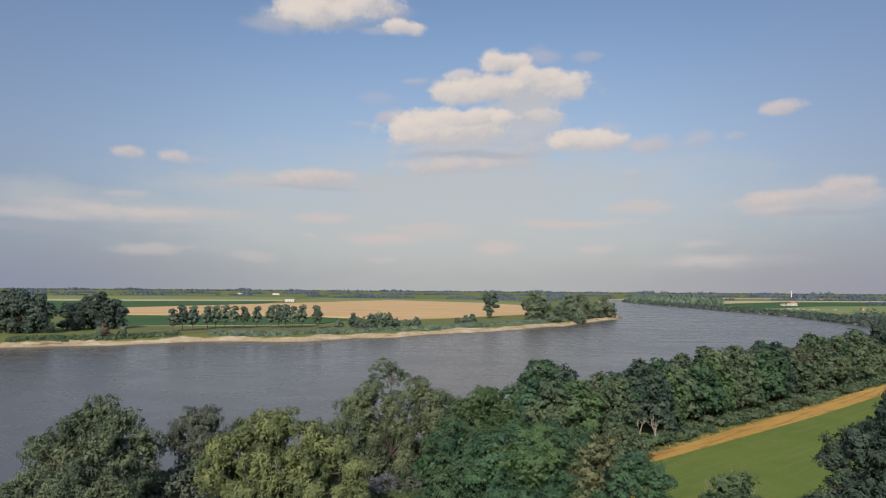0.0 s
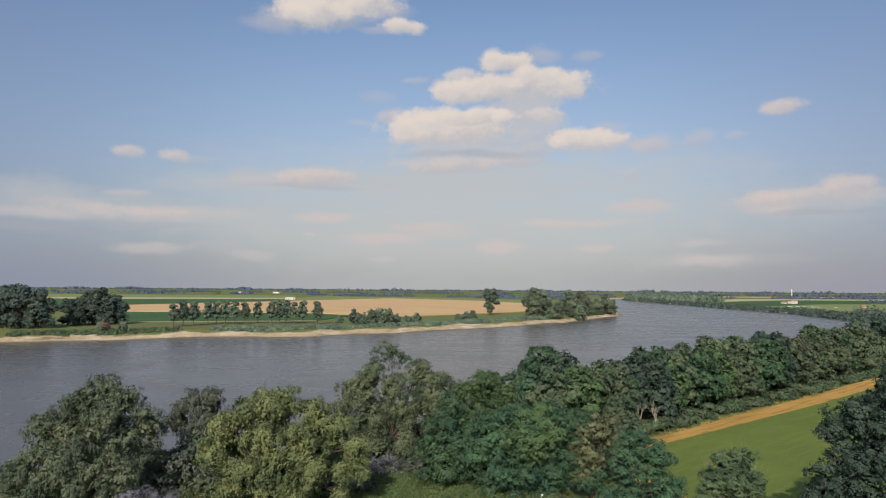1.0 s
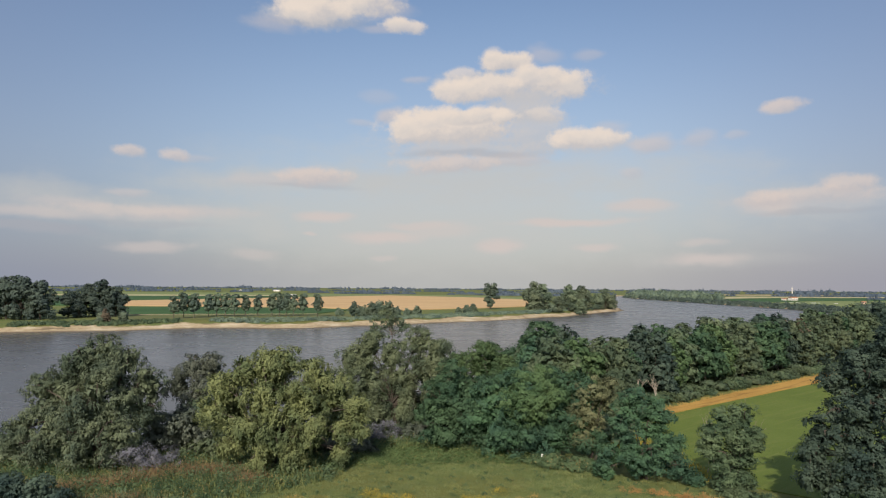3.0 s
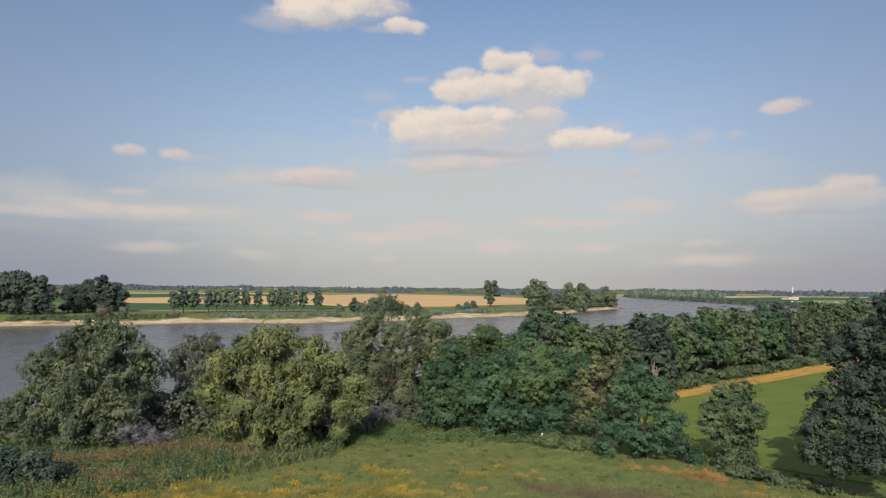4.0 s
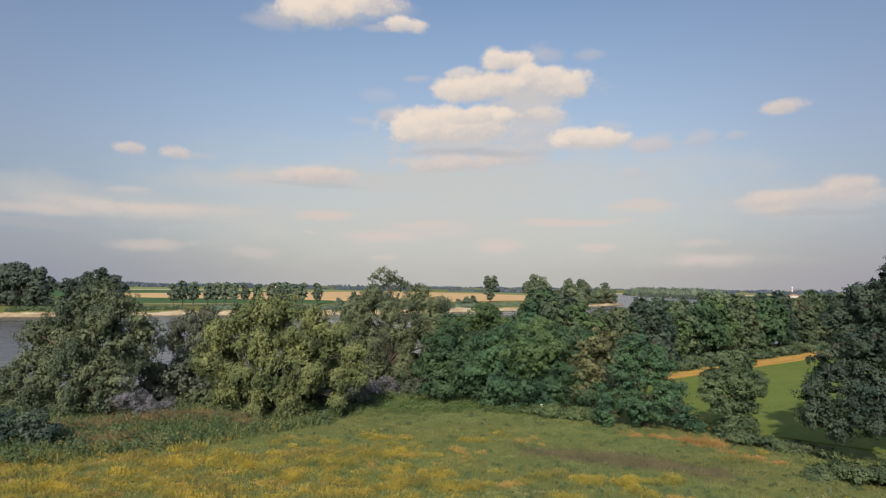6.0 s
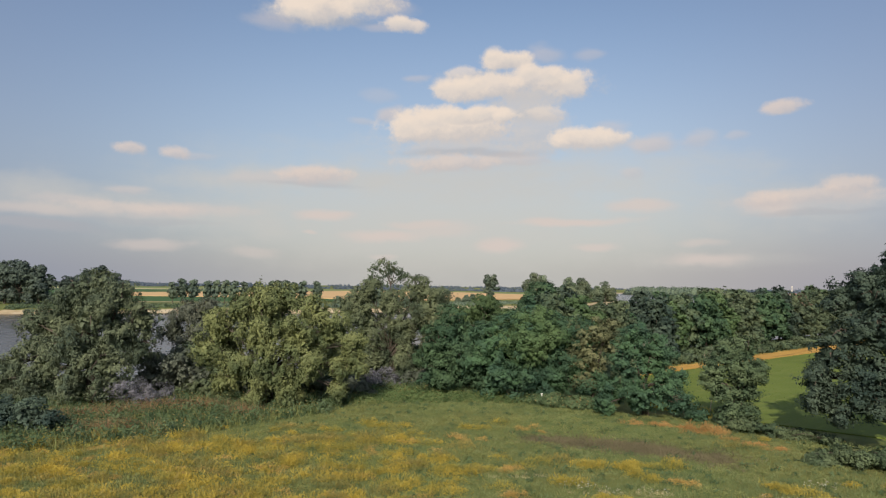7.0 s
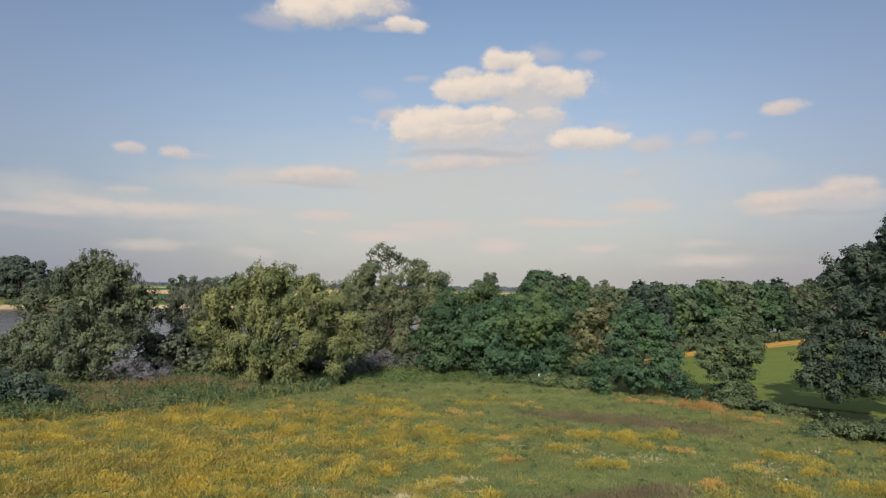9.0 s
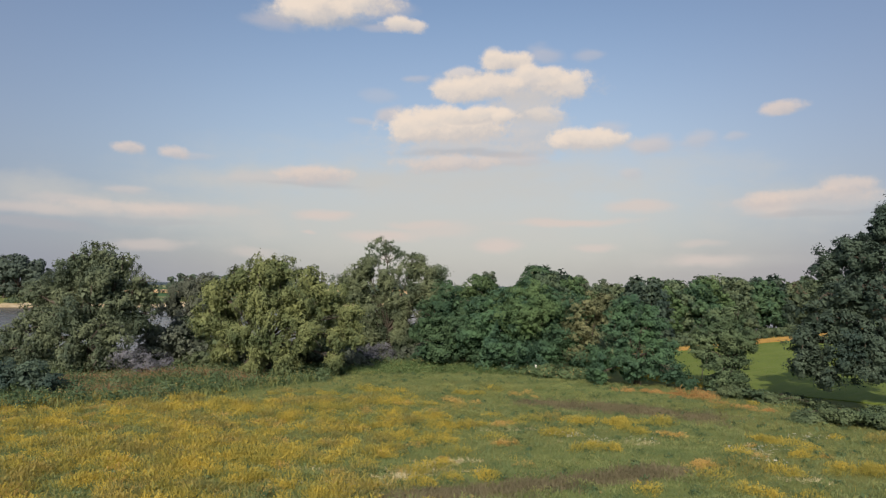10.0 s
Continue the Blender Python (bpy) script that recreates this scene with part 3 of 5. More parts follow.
def inside(poly, x, y):
    hit = np.zeros(x.shape, bool)
    for (ax, ay), (bx, by) in zip(poly, poly[1:] + poly[:1]):
        if ay != by:
            cross = (y < ay) != (y < by)
            hit ^= cross & (x < (bx - ax) * (y - ay) / (by - ay) + ax)
    return hit


RIVER = NEAR_BANK + FAR_BANK[::-1]


def lie(x, y):
    """Height of the ground."""
    x, y = np.asarray(x, float), np.asarray(y, float)
    near, far = distance_to(NEAR_BANK, x, y), distance_to(FAR_BANK, x, y)
    wet = inside(RIVER, x, y)
    edge = np.minimum(near, far)
    ragged = 2.6 * np.sin(x * 0.11 + 1.3 * np.sin(y * 0.05)) + 1.0 * np.sin(x * 0.31 + y * 0.17)
    run = np.where(near < far, 8.0, 20.0)
    land = WATER_Z + (0 - WATER_Z) * smooth01((edge + ragged * np.where(near < far, 0.2, 1.0)) / run)
    bed = WATER_Z - np.clip(edge * 0.2, 0.05, 1.6)
    bumps = (0.16 * np.sin(x * 0.21 + 0.7 * np.sin(y * 0.13)) * np.sin(y * 0.17 + 1.1) + 0.05 * np.sin(x * 0.9 + y * 0.5)) * smooth01((68 - y) / 12) * smooth01((26 - x) / 8)
    rise = 0.5 * np.exp(-(((x + 2) / 16) ** 2 + ((y - 69) / 9) ** 2))
    return np.where(wet, bed, land + bumps + rise)


def lines(stops):
    out = []
    for a, b, step in stops:
        out += list(np.arange(a, b, step))
    return np.array(out + [stops[-1][1]])


def build_ground():
    gx = lines([(-4800, -1500, 300), (-1500, -450, 50), (-450, -60, 6), (-60, 60, 1.6), (60, 360, 5), (360, 1500, 50), (1500, 4800, 300)])
    gy = lines([(-4000, -200, 300), (-200, -20, 20), (-20, 110, 1.6), (110, 700, 5), (700, 1800, 20), (1800, 4800, 200)])
    X, Y = np.meshgrid(gx, gy)
    Z = lie(X, Y)
    v = np.stack([X.ravel(), Y.ravel(), Z.ravel()], axis=1)
    i = np.arange(len(gx) * len(gy)).reshape(len(gy), len(gx))
    f = np.stack([i[:-1, :-1].ravel(), i[:-1, 1:].ravel(), i[1:, 1:].ravel(), i[1:, :-1].ravel()], axis=1)
    ob = new("ground", mesh_from("ground", v, f, M_GROUND, smooth=True))
    tagged(ob, "weedy meadow ground sloping to sandy river banks", "ground", kind="structure")


build_ground()
xs, ys = np.meshgrid(np.linspace(-4800, 4800, 60), np.linspace(-1000, 4800, 60))
i = np.arange(3600).reshape(60, 60)
water = new("water", mesh_from("water", np.stack([xs.ravel(), ys.ravel(), np.full(3600, WATER_Z)], axis=1),
                               np.stack([i[:-1, :-1].ravel(), i[:-1, 1:].ravel(), i[1:, 1:].ravel(), i[1:, :-1].ravel()], axis=1), M_WATER))
tagged(water, "calm murky grey-brown river with faint current streaks", "water", kind="structure")


def field(name, corners, tall, mat, label):
    """A crop field: a low block with a slightly rounded rim."""
    bm = bmesh.new()
    top = [bm.verts.new((x, y, tall)) for x, y in corners]
    foot = [bm.verts.new((x, y, -0.3)) for x, y in corners]
    bm.faces.new(top)
    for k in range(len(corners)):
        j = (k + 1) % len(corners)
        bm.faces.new((foot[k], foot[j], top[j], top[k]))
    bmesh.ops.recalc_face_normals(bm, faces=bm.faces)
    bmesh.ops.triangulate(bm, faces=[f for f in bm.faces if len(f.verts) > 4])
    me = bpy.data.meshes.new(name)
    bm.to_mesh(me)
    bm.free()
    me.materials.append(mat)
    return tagged(new(name, me), label, "field", kind="structure")


field("wheat_field", [(-300, 559), (-232, 562), (-131, 560), (-60, 515), (5, 587), (50, 647), (75, 960), (9, 1116), (-163, 1290), (-271, 1020), (-345, 835), (-396, 726)],
      0.6, M_WHEAT, "ripe golden wheat field beyond the river")
field("crop_field", [(-225, 408), (-187, 420), (-141, 433), (-104, 446), (-95, 520), (-131, 556), (-232, 558), (-303, 556)], 0.35, M_CROP_DARK, "dark green crop field beside the wheat")
field("crop_field", [(-900, 700), (-430, 560), (-310, 566), (-402, 728), (-349, 838), (-300, 905), (-330, 1140), (-576, 1050), (-1200, 1000)], 0.4, M_CROP_DARK, "dark green crop field behind the wheat")
field("crop_field", [(-1200, 1010), (-576, 1062), (-330, 1150), (-348, 1260), (-640, 1180), (-1250, 1120)], 0.3, M_CROP_PALE, "pale stubble strip between green fields")
field("crop_field", [(-1250, 1130), (-640, 1190), (-340, 1272), (-420, 1574), (-840, 1546), (-1500, 1500)], 0.3, M_CROP_LIGHT, "light green crop field near the horizon")
field("crop_field", [(-290, 1030), (-165, 1300), (10, 1126), (80, 970), (110, 1180), (20, 1328), (-71, 1420), (-330, 1500), (-340, 1280), (-322, 1160)], 0.3, M_CROP_LIGHT, "light green crop field behind the wheat")
field("crop_field", [(360, 760), (560, 700), (900, 1000), (880, 1200), (520, 1060), (372, 900)], 0.3, M_CROP_LIGHT, "light green field behind the river bank")
field("crop_field", [(372, 910), (520, 1075), (880, 1215), (950, 1500), (640, 1420), (400, 1180)], 0.3, M_CROP_DARK, "dark green field on the river plain")
field("crop_field", [(410, 1195), (640, 1440), (950, 1520), (1000, 1640), (600, 1560), (420, 1330)], 0.3, M_CROP_PALE, "pale stubble field on the river plain")
field("crop_field", [(440, 560), (900, 760), (1100, 1000), (930, 990), (580, 690), (440, 640)], 0.3, M_CROP_PALE, "yellowish field behind the river bank")
field("mown_field", [(15.6, 89.6), (25.2, 99.8), (36.7, 110.4), (51, 123.6), (68.2, 139.6), (80.2, 151.4), (99.4, 170.4), (180, 246), (330, 330), (300, 120), (90, 45), (46, 52), (29, 64), (21.5, 70), (18, 78)],
      0.12, M_LAWN, "bright green mown grass field")
field("straw_strip", [(15.6, 89.7), (25.2, 99.9), (36.7, 110.5), (51, 123.7), (68.2, 139.7), (80.2, 151.5), (99.4, 170.5), (180, 246), (262, 322), (255, 330), (178, 256), (110, 188), (88.4, 166.9), (76.1, 153.6), (64.1, 142), (46.5, 125), (31.6, 109.4), (24.4, 103.6), (14.2, 92.6)],
      0.22, M_STRAW, "strip of golden dry grass edging the field")
field("rough_strip", [(-150, 352), (-127, 372), (-100, 396), (-70, 408), (-52, 428), (-104, 440), (-141, 427), (-187, 414), (-222, 402), (-185, 335)], 0.2, M_ROUGH, "rough yellowish grass above the beach")
field("dirt_track", [(-222, 402.5), (-187, 414.5), (-141, 427.5), (-104, 440.5), (-104, 443.5), (-141, 430.5), (-187, 417.5), (-222, 405.5)], 0.26, M_PATH, "pale dirt track along the field")

# ---------------------------------------------------------------- trees


def at_ground(x, y, turn=0.0, size=1.0):
    return pose(x, y, float(lie(np.array([x]), np.array([y]))[0]), 0, 0, turn) @ Matrix.Scale(size, 4)


def tree(name, label, x, y, lobes, leaves, seed, girth=0.3, stems=1, category="tree", fork=0.28, turn=0.0, group="", limbed=True, **look_of):
    top = thing(name, at_ground(x, y, turn), label, category, group)
    if limbed:
        base_tubes, limbs = trunk_pieces(seed, lobes, girth, fork, stems)
        trunk = child("trunk", mesh_from(name + "_trunk", *joined(base_tubes), M_BARK, smooth=True), top)
        for limb in limbs:
            child("limb", mesh_from(name + "_limb", *joined(limb), M_BARK, smooth=True), trunk)
    else:
        child("trunk", trunk_mesh(name + "_trunk", M_BARK, seed, lobes, girth, fork, stems), top)
    child("crown", crown_mesh(name + "_crown", leaves, seed, lobes, **look_of), top)
    return top


WILLOW = dict(tuft=0.44, per_tuft=42, density=0.85, leaf=0.175, slim=0.5, droop=1.5, inner=0.16)
FINE = dict(tuft=0.42, per_tuft=34, density=0.85, leaf=0.17, slim=0.6, inner=0.12)

leafy = tree("willow_tree", "large olive green willow leaning over the river bank", -38.5, 68.0,
     [(-1.6, 0, 10.7, 1.9, 1.9), (0.3, 0.5, 11.1, 1.9, 1.9), (2.4, 0.5, 10.3, 1.8, 1.8), (4.2, 1.2, 8.1, 1.8, 1.8), (1.0, -1.5, 8.3, 2.4, 2.4), (-3.3, 0, 8.2, 1.9, 1.9), (-5.7, 0.3, 7.7, 1.7, 1.7),
      (-5.5, 0, 5.6, 1.6, 1.6), (2.6, 0.5, 6.5, 2.4, 2.4), (-0.6, -2, 5.4, 2.4, 2.4), (-3.9, -1, 3.7, 1.9, 1.9), (2.3, -1.5, 4.0, 2.2, 2.2), (-0.8, -2, 2.2, 2.1, 2.1), (2.4, -2, 1.6, 1.5, 1.5),
      (3.9, 1.5, 5.0, 2.0, 2.0), (-8.2, 0.5, 3.5, 1.6, 1.6), (-8.7, 0.2, 1.5, 1.4, 1.4), (-5.5, -0.8, 1.4, 1.7, 1.7), (-1.3, 2.5, 9.2, 2.3, 2.3), (-4.2, 2.5, 5.6, 2.3, 2.3)],
     M_WILLOW_DARK, 11, girth=0.5, stems=2, **WILLOW)
leafy.matrix_basis = at_ground(-38.5, 68.0, 0, 1.04)
tree("riverside_tree", "grey-green tree on the bank between willows", -33.0, 80.0,
     [(-0.9, 0, 8.8, 1.8, 1.8), (1.4, 0, 8.7, 1.9, 1.9), (-2.4, 0, 6.5, 1.7, 1.7), (0.7, -1, 5.4, 2.2, 2.2), (2.9, 0.5, 6.6, 1.7, 1.7), (-0.6, -1, 2.1, 2.2, 2.2), (-1.2, -1, 0.5, 1.6, 1.6),
      (2.7, 0, 2.1, 2.0, 2.0)],
     M_WILLOW_GREY, 12, girth=0.28, stems=2, **WILLOW)
leafy = tree("willow_tree", "broad yellow-green weeping willow at the meadow edge", -20.6, 69.0,
     [(-0.8, 0, 9.8, 1.8, 1.8), (1.0, 0.5, 10.1, 1.7, 1.7), (-2.9, 0, 9.0, 1.8, 1.8), (3.9, 0, 8.7, 1.8, 1.8), (-4.7, -0.4, 7.3, 1.9, 1.9), (-6.0, -0.3, 5.2, 1.6, 1.6), (6.0, 0.2, 7.1, 2.0, 2.0),
      (8.0, 0, 5.4, 1.6, 1.6), (-0.4, -2, 6.5, 2.2, 2.2), (3.0, -2, 6.2, 2.3, 2.3), (-2.3, -1.8, 3.6, 1.9, 1.9), (-4.1, -1.5, 2.2, 1.2, 1.2), (0.8, -2.4, 3.0, 2.0, 2.0), (4.3, -2, 3.6, 1.9, 1.9),
      (2.6, -2.4, 1.3, 1.1, 1.1), (6.7, -1, 3.6, 1.1, 1.1), (6.8, -1.2, 1.7, 0.7, 0.7), (-0.6, -2.2, 1.2, 1.0, 1.0), (8.1, -0.4, 4.0, 1.3, 1.3), (-0.8, 2.6, 7.6, 2.6, 2.6), (3.5, 2.4, 5.9, 2.4, 2.4),
      (-4.8, 2.0, 5.0, 2.4, 2.4)],
     M_WILLOW_YELLOW, 13, girth=0.26, stems=3, **WILLOW)
leafy.matrix_basis = at_ground(-20.6, 69.0, 0, 1.05)
tree("willow_tree", "tall willow with a thin airy top branch", -10.0, 86.0,
     [(-3.3, 0, 11.1, 2.0, 2.0), (-5.6, 0, 9.2, 2.3, 2.3), (-7.2, 0, 6.1, 2.0, 2.0), (-0.7, 0.4, 9.7, 2.0, 2.0), (2.9, 0, 11.4, 2.1, 2.1), (5.2, 0.3, 10.0, 2.1, 2.1), (6.5, 0.5, 8.1, 1.7, 1.7),
      (4.2, -0.8, 8.1, 2.3, 2.3), (-3.2, -1.2, 7.3, 2.3, 2.3), (0.2, -0.8, 7.2, 1.7, 1.7), (-6.2, -0.6, 3.0, 2.1, 2.1), (-7.7, 0.4, 3.6, 1.7, 1.7), (1.7, -1, 6.0, 1.7, 1.7), (5.5, 0, 5.3, 2.0, 2.0),
      (3.7, -1, 2.6, 1.8, 1.8), (0.4, -1.4, 0.8, 1.5, 1.5), (-4.5, 2.2, 8.9, 2.2, 2.2), (3.1, 2.4, 7.9, 2.2, 2.2), (-2.4, 1.8, 4.2, 2.0, 2.2), (0.4, 2.4, 5.2, 2.0, 2.2), (2.2, 1.6, 2.6, 1.8, 2.0), (-1.6, 1.2, 1.6, 1.8, 1.6), (-2.2, -1.6, 3.4, 1.7, 2.3), (1.2, -1.8, 3.2, 1.6, 2.4), (-4.4, -1.2, 4.6, 1.8, 2.2)],
     M_WILLOW, 14, girth=0.24, stems=3, **WILLOW)
tree("young_tree", "slender sparse grey-green tree rising above the willow", -11.0, 88.0,
     [(-1.5, 0, 13.8, 1.2, 1.2), (-0.7, 0.3, 14.7, 1.0, 1.0), (0.8, 0, 14.3, 1.0, 1.0), (1.9, 0, 13.0, 0.9, 0.9), (0.4, 0.2, 13.0, 1.5, 1.5), (-2.1, 0, 12.8, 1.0, 1.0)], M_WILLOW, 15, girth=0.09, fork=0.7, tuft=0.34, per_tuft=13, density=0.32, leaf=0.2, slim=0.45, droop=0.4, inner=0.0)

LOCUST = [(0, 0, 6.0, 3.0, 2.7), (-2.6, -0.8, 4.4, 2.5, 2.5), (2.6, -0.8, 4.6, 2.5, 2.5), (0, -2.2, 3.0, 2.6, 2.6), (-2.4, -2.2, 1.8, 2.2, 1.8), (2.4, -2.2, 1.7, 2.2, 1.7)]
for k, (x, y, size, turn) in enumerate([(-1.6, 80.0, 1.10, 0), (4.6, 77.5, 1.10, 14), (9.8, 78.0, 1.06, -10)]):
    t = tree("locust_tree", "dark green bushy locust tree at the meadow edge", x, y, LOCUST, M_LOCUST, 20 + k, girth=0.2, stems=2, group="locust trees", **FINE)
    t.matrix_basis = at_ground(x, y, turn, size)
tree("locust_tree", "fresh green locust tree between darker ones", 6.2, 75.4, [(0, 0, 7.8, 2.4, 2.2), (1.8, -0.6, 6.2, 2.2, 2.2), (-1.8, -0.8, 5.8, 2.2, 2.4), (0.3, -2.0, 5.2, 2.0, 2.2)], M_LOCUST_LIGHT, 24, girth=0.2, group="locust trees", **FINE)
tree("ash_tree", "light green tree on the river bank", 0.6, 96.0, [(0, 0, 8.0, 2.8, 3.0), (-3, 0, 6.4, 2.4, 2.8), (3, 0, 6.4, 2.6, 2.8), (1.6, 3.2, 7.4, 3.0, 2.6), (0, -1, 3.2, 3.2, 3.0)], M_LOCUST_LIGHT, 25, girth=0.3, **FINE)
leafy = tree("round_tree", "dense dark green round-crowned tree", 11.0, 114.0,
     [(-0.4, 0, 9.6, 3.4, 3.6), (-3.2, 0, 7.6, 2.8, 3.0), (3.0, 0, 8.6, 2.8, 3.2), (0, -1, 5.2, 4.0, 3.2), (5.0, 0, 7.0, 2.2, 2.6)], M_LOCUST, 26, girth=0.35, tuft=0.5, per_tuft=24, density=0.85, leaf=0.28, slim=0.65)
leafy.matrix_basis = at_ground(11.0, 114.0, 0, 1.06)
tree("scrub_tree", "olive brown half dry scrub tree", 12.7, 75.0, [(0.2, 0, 7.3, 1.6, 1.6), (-1.1, 0, 5.8, 1.4, 1.4), (1.7, 0.4, 6.1, 1.4, 1.4), (-0.3, -0.5, 4.0, 1.6, 1.6), (-2.2, 0, 4.5, 1.0, 1.0), (1.9, 0, 7.9, 0.9, 0.9), (-0.9, -0.6, 2.2, 1.1, 1.1)], M_OLIVE, 27, girth=0.16, stems=2, tuft=0.4, per_tuft=20, density=0.6, leaf=0.2, slim=0.5)
tree("locust_bush", "dark green locust bush with low spreading skirts", 16.6, 68.0,
     [(-0.7, 0.5, 7.4, 1.4, 1.4), (1.1, 0.6, 6.3, 1.3, 1.3), (-2.0, 0, 5.6, 1.5, 1.5), (0.9, 0, 4.6, 1.6, 1.6), (-1.6, -0.6, 3.5, 1.8, 1.8), (-3.5, -0.5, 2.1, 1.3, 1.3), (1.2, -0.8, 2.3, 1.9, 1.9),
      (2.8, 0, 3.5, 1.0, 1.0), (-1.0, -1.4, 1.5, 1.8, 1.8), (3.0, -1.2, 1.2, 1.4, 1.4), (4.3, -1.6, 0.5, 0.8, 0.8), (-3.8, -1, 0.9, 1.2, 1.2), (2.2, 0.8, 5.8, 0.9, 0.9)],
     M_LOCUST, 28, girth=0.18, stems=2, category="bush", **FINE)
tree("ivy_clad_tree", "small ivy-clad tree at the field corner", 24.4, 64.5,
     [(0.4, 0, 6.6, 1.4, 1.4), (-1.3, 0, 6.2, 1.3, 1.3), (-2.5, 0, 4.8, 1.2, 1.2), (1.2, 0, 5.1, 0.9, 0.9), (-0.4, -0.4, 4.6, 1.6, 1.6), (-1.9, 0, 3.0, 1.4, 1.4), (0.7, 0, 3.1, 1.1, 1.1),
      (-0.7, -0.3, 1.7, 1.6, 1.6), (-1.6, -0.3, 0.7, 1.1, 1.1), (0.4, 0, 0.7, 1.0, 1.0), (1.6, 0, 4.4, 0.5, 0.5), (-2.9, 0, 3.7, 0.7, 0.7), (-0.9, -0.5, 0.5, 1.2, 1.2)],
     M_BRAMBLE, 29, girth=0.2, **FINE)
tree("oak_tree", "large dark oak tree overhanging the field edge", 36.0, 57.0,
     [(-2.2, 0, 14.4, 1.2, 1.2), (-2.4, 1, 12.9, 1.4, 1.4), (-5.5, 0, 12.3, 1.5, 1.5), (-4.2, -1, 11.7, 1.9, 1.9), (-6.7, 0, 10.9, 1.1, 1.1), (-5.4, -2.4, 9.0, 2.0, 2.0), (-6.9, -1, 8.7, 1.5, 1.5),
      (-7.8, 0, 7.0, 1.3, 1.3), (-6.6, -2, 6.3, 1.8, 1.8), (-4.6, -2.6, 5.9, 2.0, 2.0), (-8.5, -0.4, 5.2, 1.3, 1.3), (-8.2, -1, 3.7, 1.3, 1.3), (-6.5, -2.6, 3.9, 1.6, 1.6), (-4.3, -2.6, 3.6, 1.6, 1.6),
      (-7.7, -1.6, 2.6, 0.9, 0.9), (-9.1, -0.5, 3.7, 0.8, 0.8), (-0.1, 0, 12.7, 2.6, 2.6), (0.8, 0.5, 8.6, 3.1, 3.1), (-0.4, -1, 4.6, 2.6, 2.6), (0.2, 1, 15.5, 2.2, 2.2), (-1.8, 3.4, 9.4, 2.8, 2.8)],
     M_OAK, 30, girth=0.55, tuft=0.46, per_tuft=38, density=0.85, leaf=0.175, slim=0.65, inner=0.10)


def bush(label, x, y, lobes, leaves, seed, name="bush", **more):
    kind = dict(tuft=0.32, per_tuft=22, density=0.85, leaf=0.16, slim=0.6, inner=0.14)
    kind.update(more)
    top = thing(name, at_ground(x, y), label, "bush")
    child("stems", trunk_mesh(name + "_stems", M_BARK, seed, lobes, 0.06, 0.2, 3), top)
    child("crown", crown_mesh(name + "_crown", leaves, seed, lobes, **kind), top)
    return top


bush("dense dark green bush on the meadow", -36.2, 55.0, [(0, 0, 1.3, 2.0, 1.4), (-2.3, 0.2, 1.4, 2.0, 1.5), (2.0, -0.2, 0.8, 1.3, 0.9)], M_OAK, 40)
bush("low bramble mound at the field edge", 27.0, 51.0, [(0, 0, 0.4, 1.7, 0.8), (2.4, -0.8, 0.4, 1.8, 0.8), (-2.0, 1.0, 0.25, 1.3, 0.5), (5.0, -2.0, 0.3, 2.0, 0.8)], M_BRAMBLE, 41, name="bramble")
bush("low bramble hedge beside the ivy-clad tree", 25.4, 60.5, [(0, 0, 0.3, 1.5, 0.6), (1.8, -1.4, 0.25, 1.2, 0.5), (-2.0, 2.0, 0.4, 1.5, 0.7), (3.2, -3.0, 0.2, 1.0, 0.4)], M_BRAMBLE, 42, name="bramble")
bush("green bramble cushion below the locust trees", 8.2, 71.4, [(0, 0, 0.4, 1.8, 0.8), (2.4, -0.6, 0.3, 1.8, 0.7), (-2.0, 0.6, 0.3, 1.4, 0.6)], M_NETTLE, 43, name="bramble")
for k, (x, y, r, h) in enumerate([(-30, 80, 2.6, 2.6), (-26, 84, 2.6, 2.2), (-16, 83, 2.2, 3.0), (-5, 84, 2.4, 2.4), (-43, 76, 2.6, 2.0), (-3, 90, 3.0, 3.0), (5, 92, 3.0, 3.2), (12, 92, 3.0, 3.4), (16, 84, 2.6, 2.8), (14, 98, 3.2, 3.6), (-49, 72, 2.6, 2.4), (20, 76, 1.8, 1.4), (-12, 92, 3.0, 5.0), (-6, 93, 3.0, 4.4), (-16, 90, 3.0, 5.0), (1, 86, 3.0, 3.6), (18, 92, 3.2, 4.0), (21, 101, 3.4, 4.4), (-23, 76, 2.8, 3.2), (-19, 75, 2.6, 3.0), (-28, 74, 2.2, 2.0), (-14, 75, 2.0, 1.8), (-34, 77, 2.4, 2.2), (-41, 72, 2.2, 2.0), (-33, 74, 2.6, 4.6), (-31, 77, 2.6, 5.0)]):
    bush("dark undergrowth shrub below the bank trees", x, y, [(0, 0, h * 0.5, r, h * 0.55), (r * 0.8, 0.4, h * 0.4, r * 0.7, h * 0.45), (-r * 0.8, -0.3, h * 0.45, r * 0.75, h * 0.5)],
         M_WOOD if k % 3 or x > 0 else M_WILLOW_GREY, 50 + k, tuft=0.45, leaf=0.28, per_tuft=16)

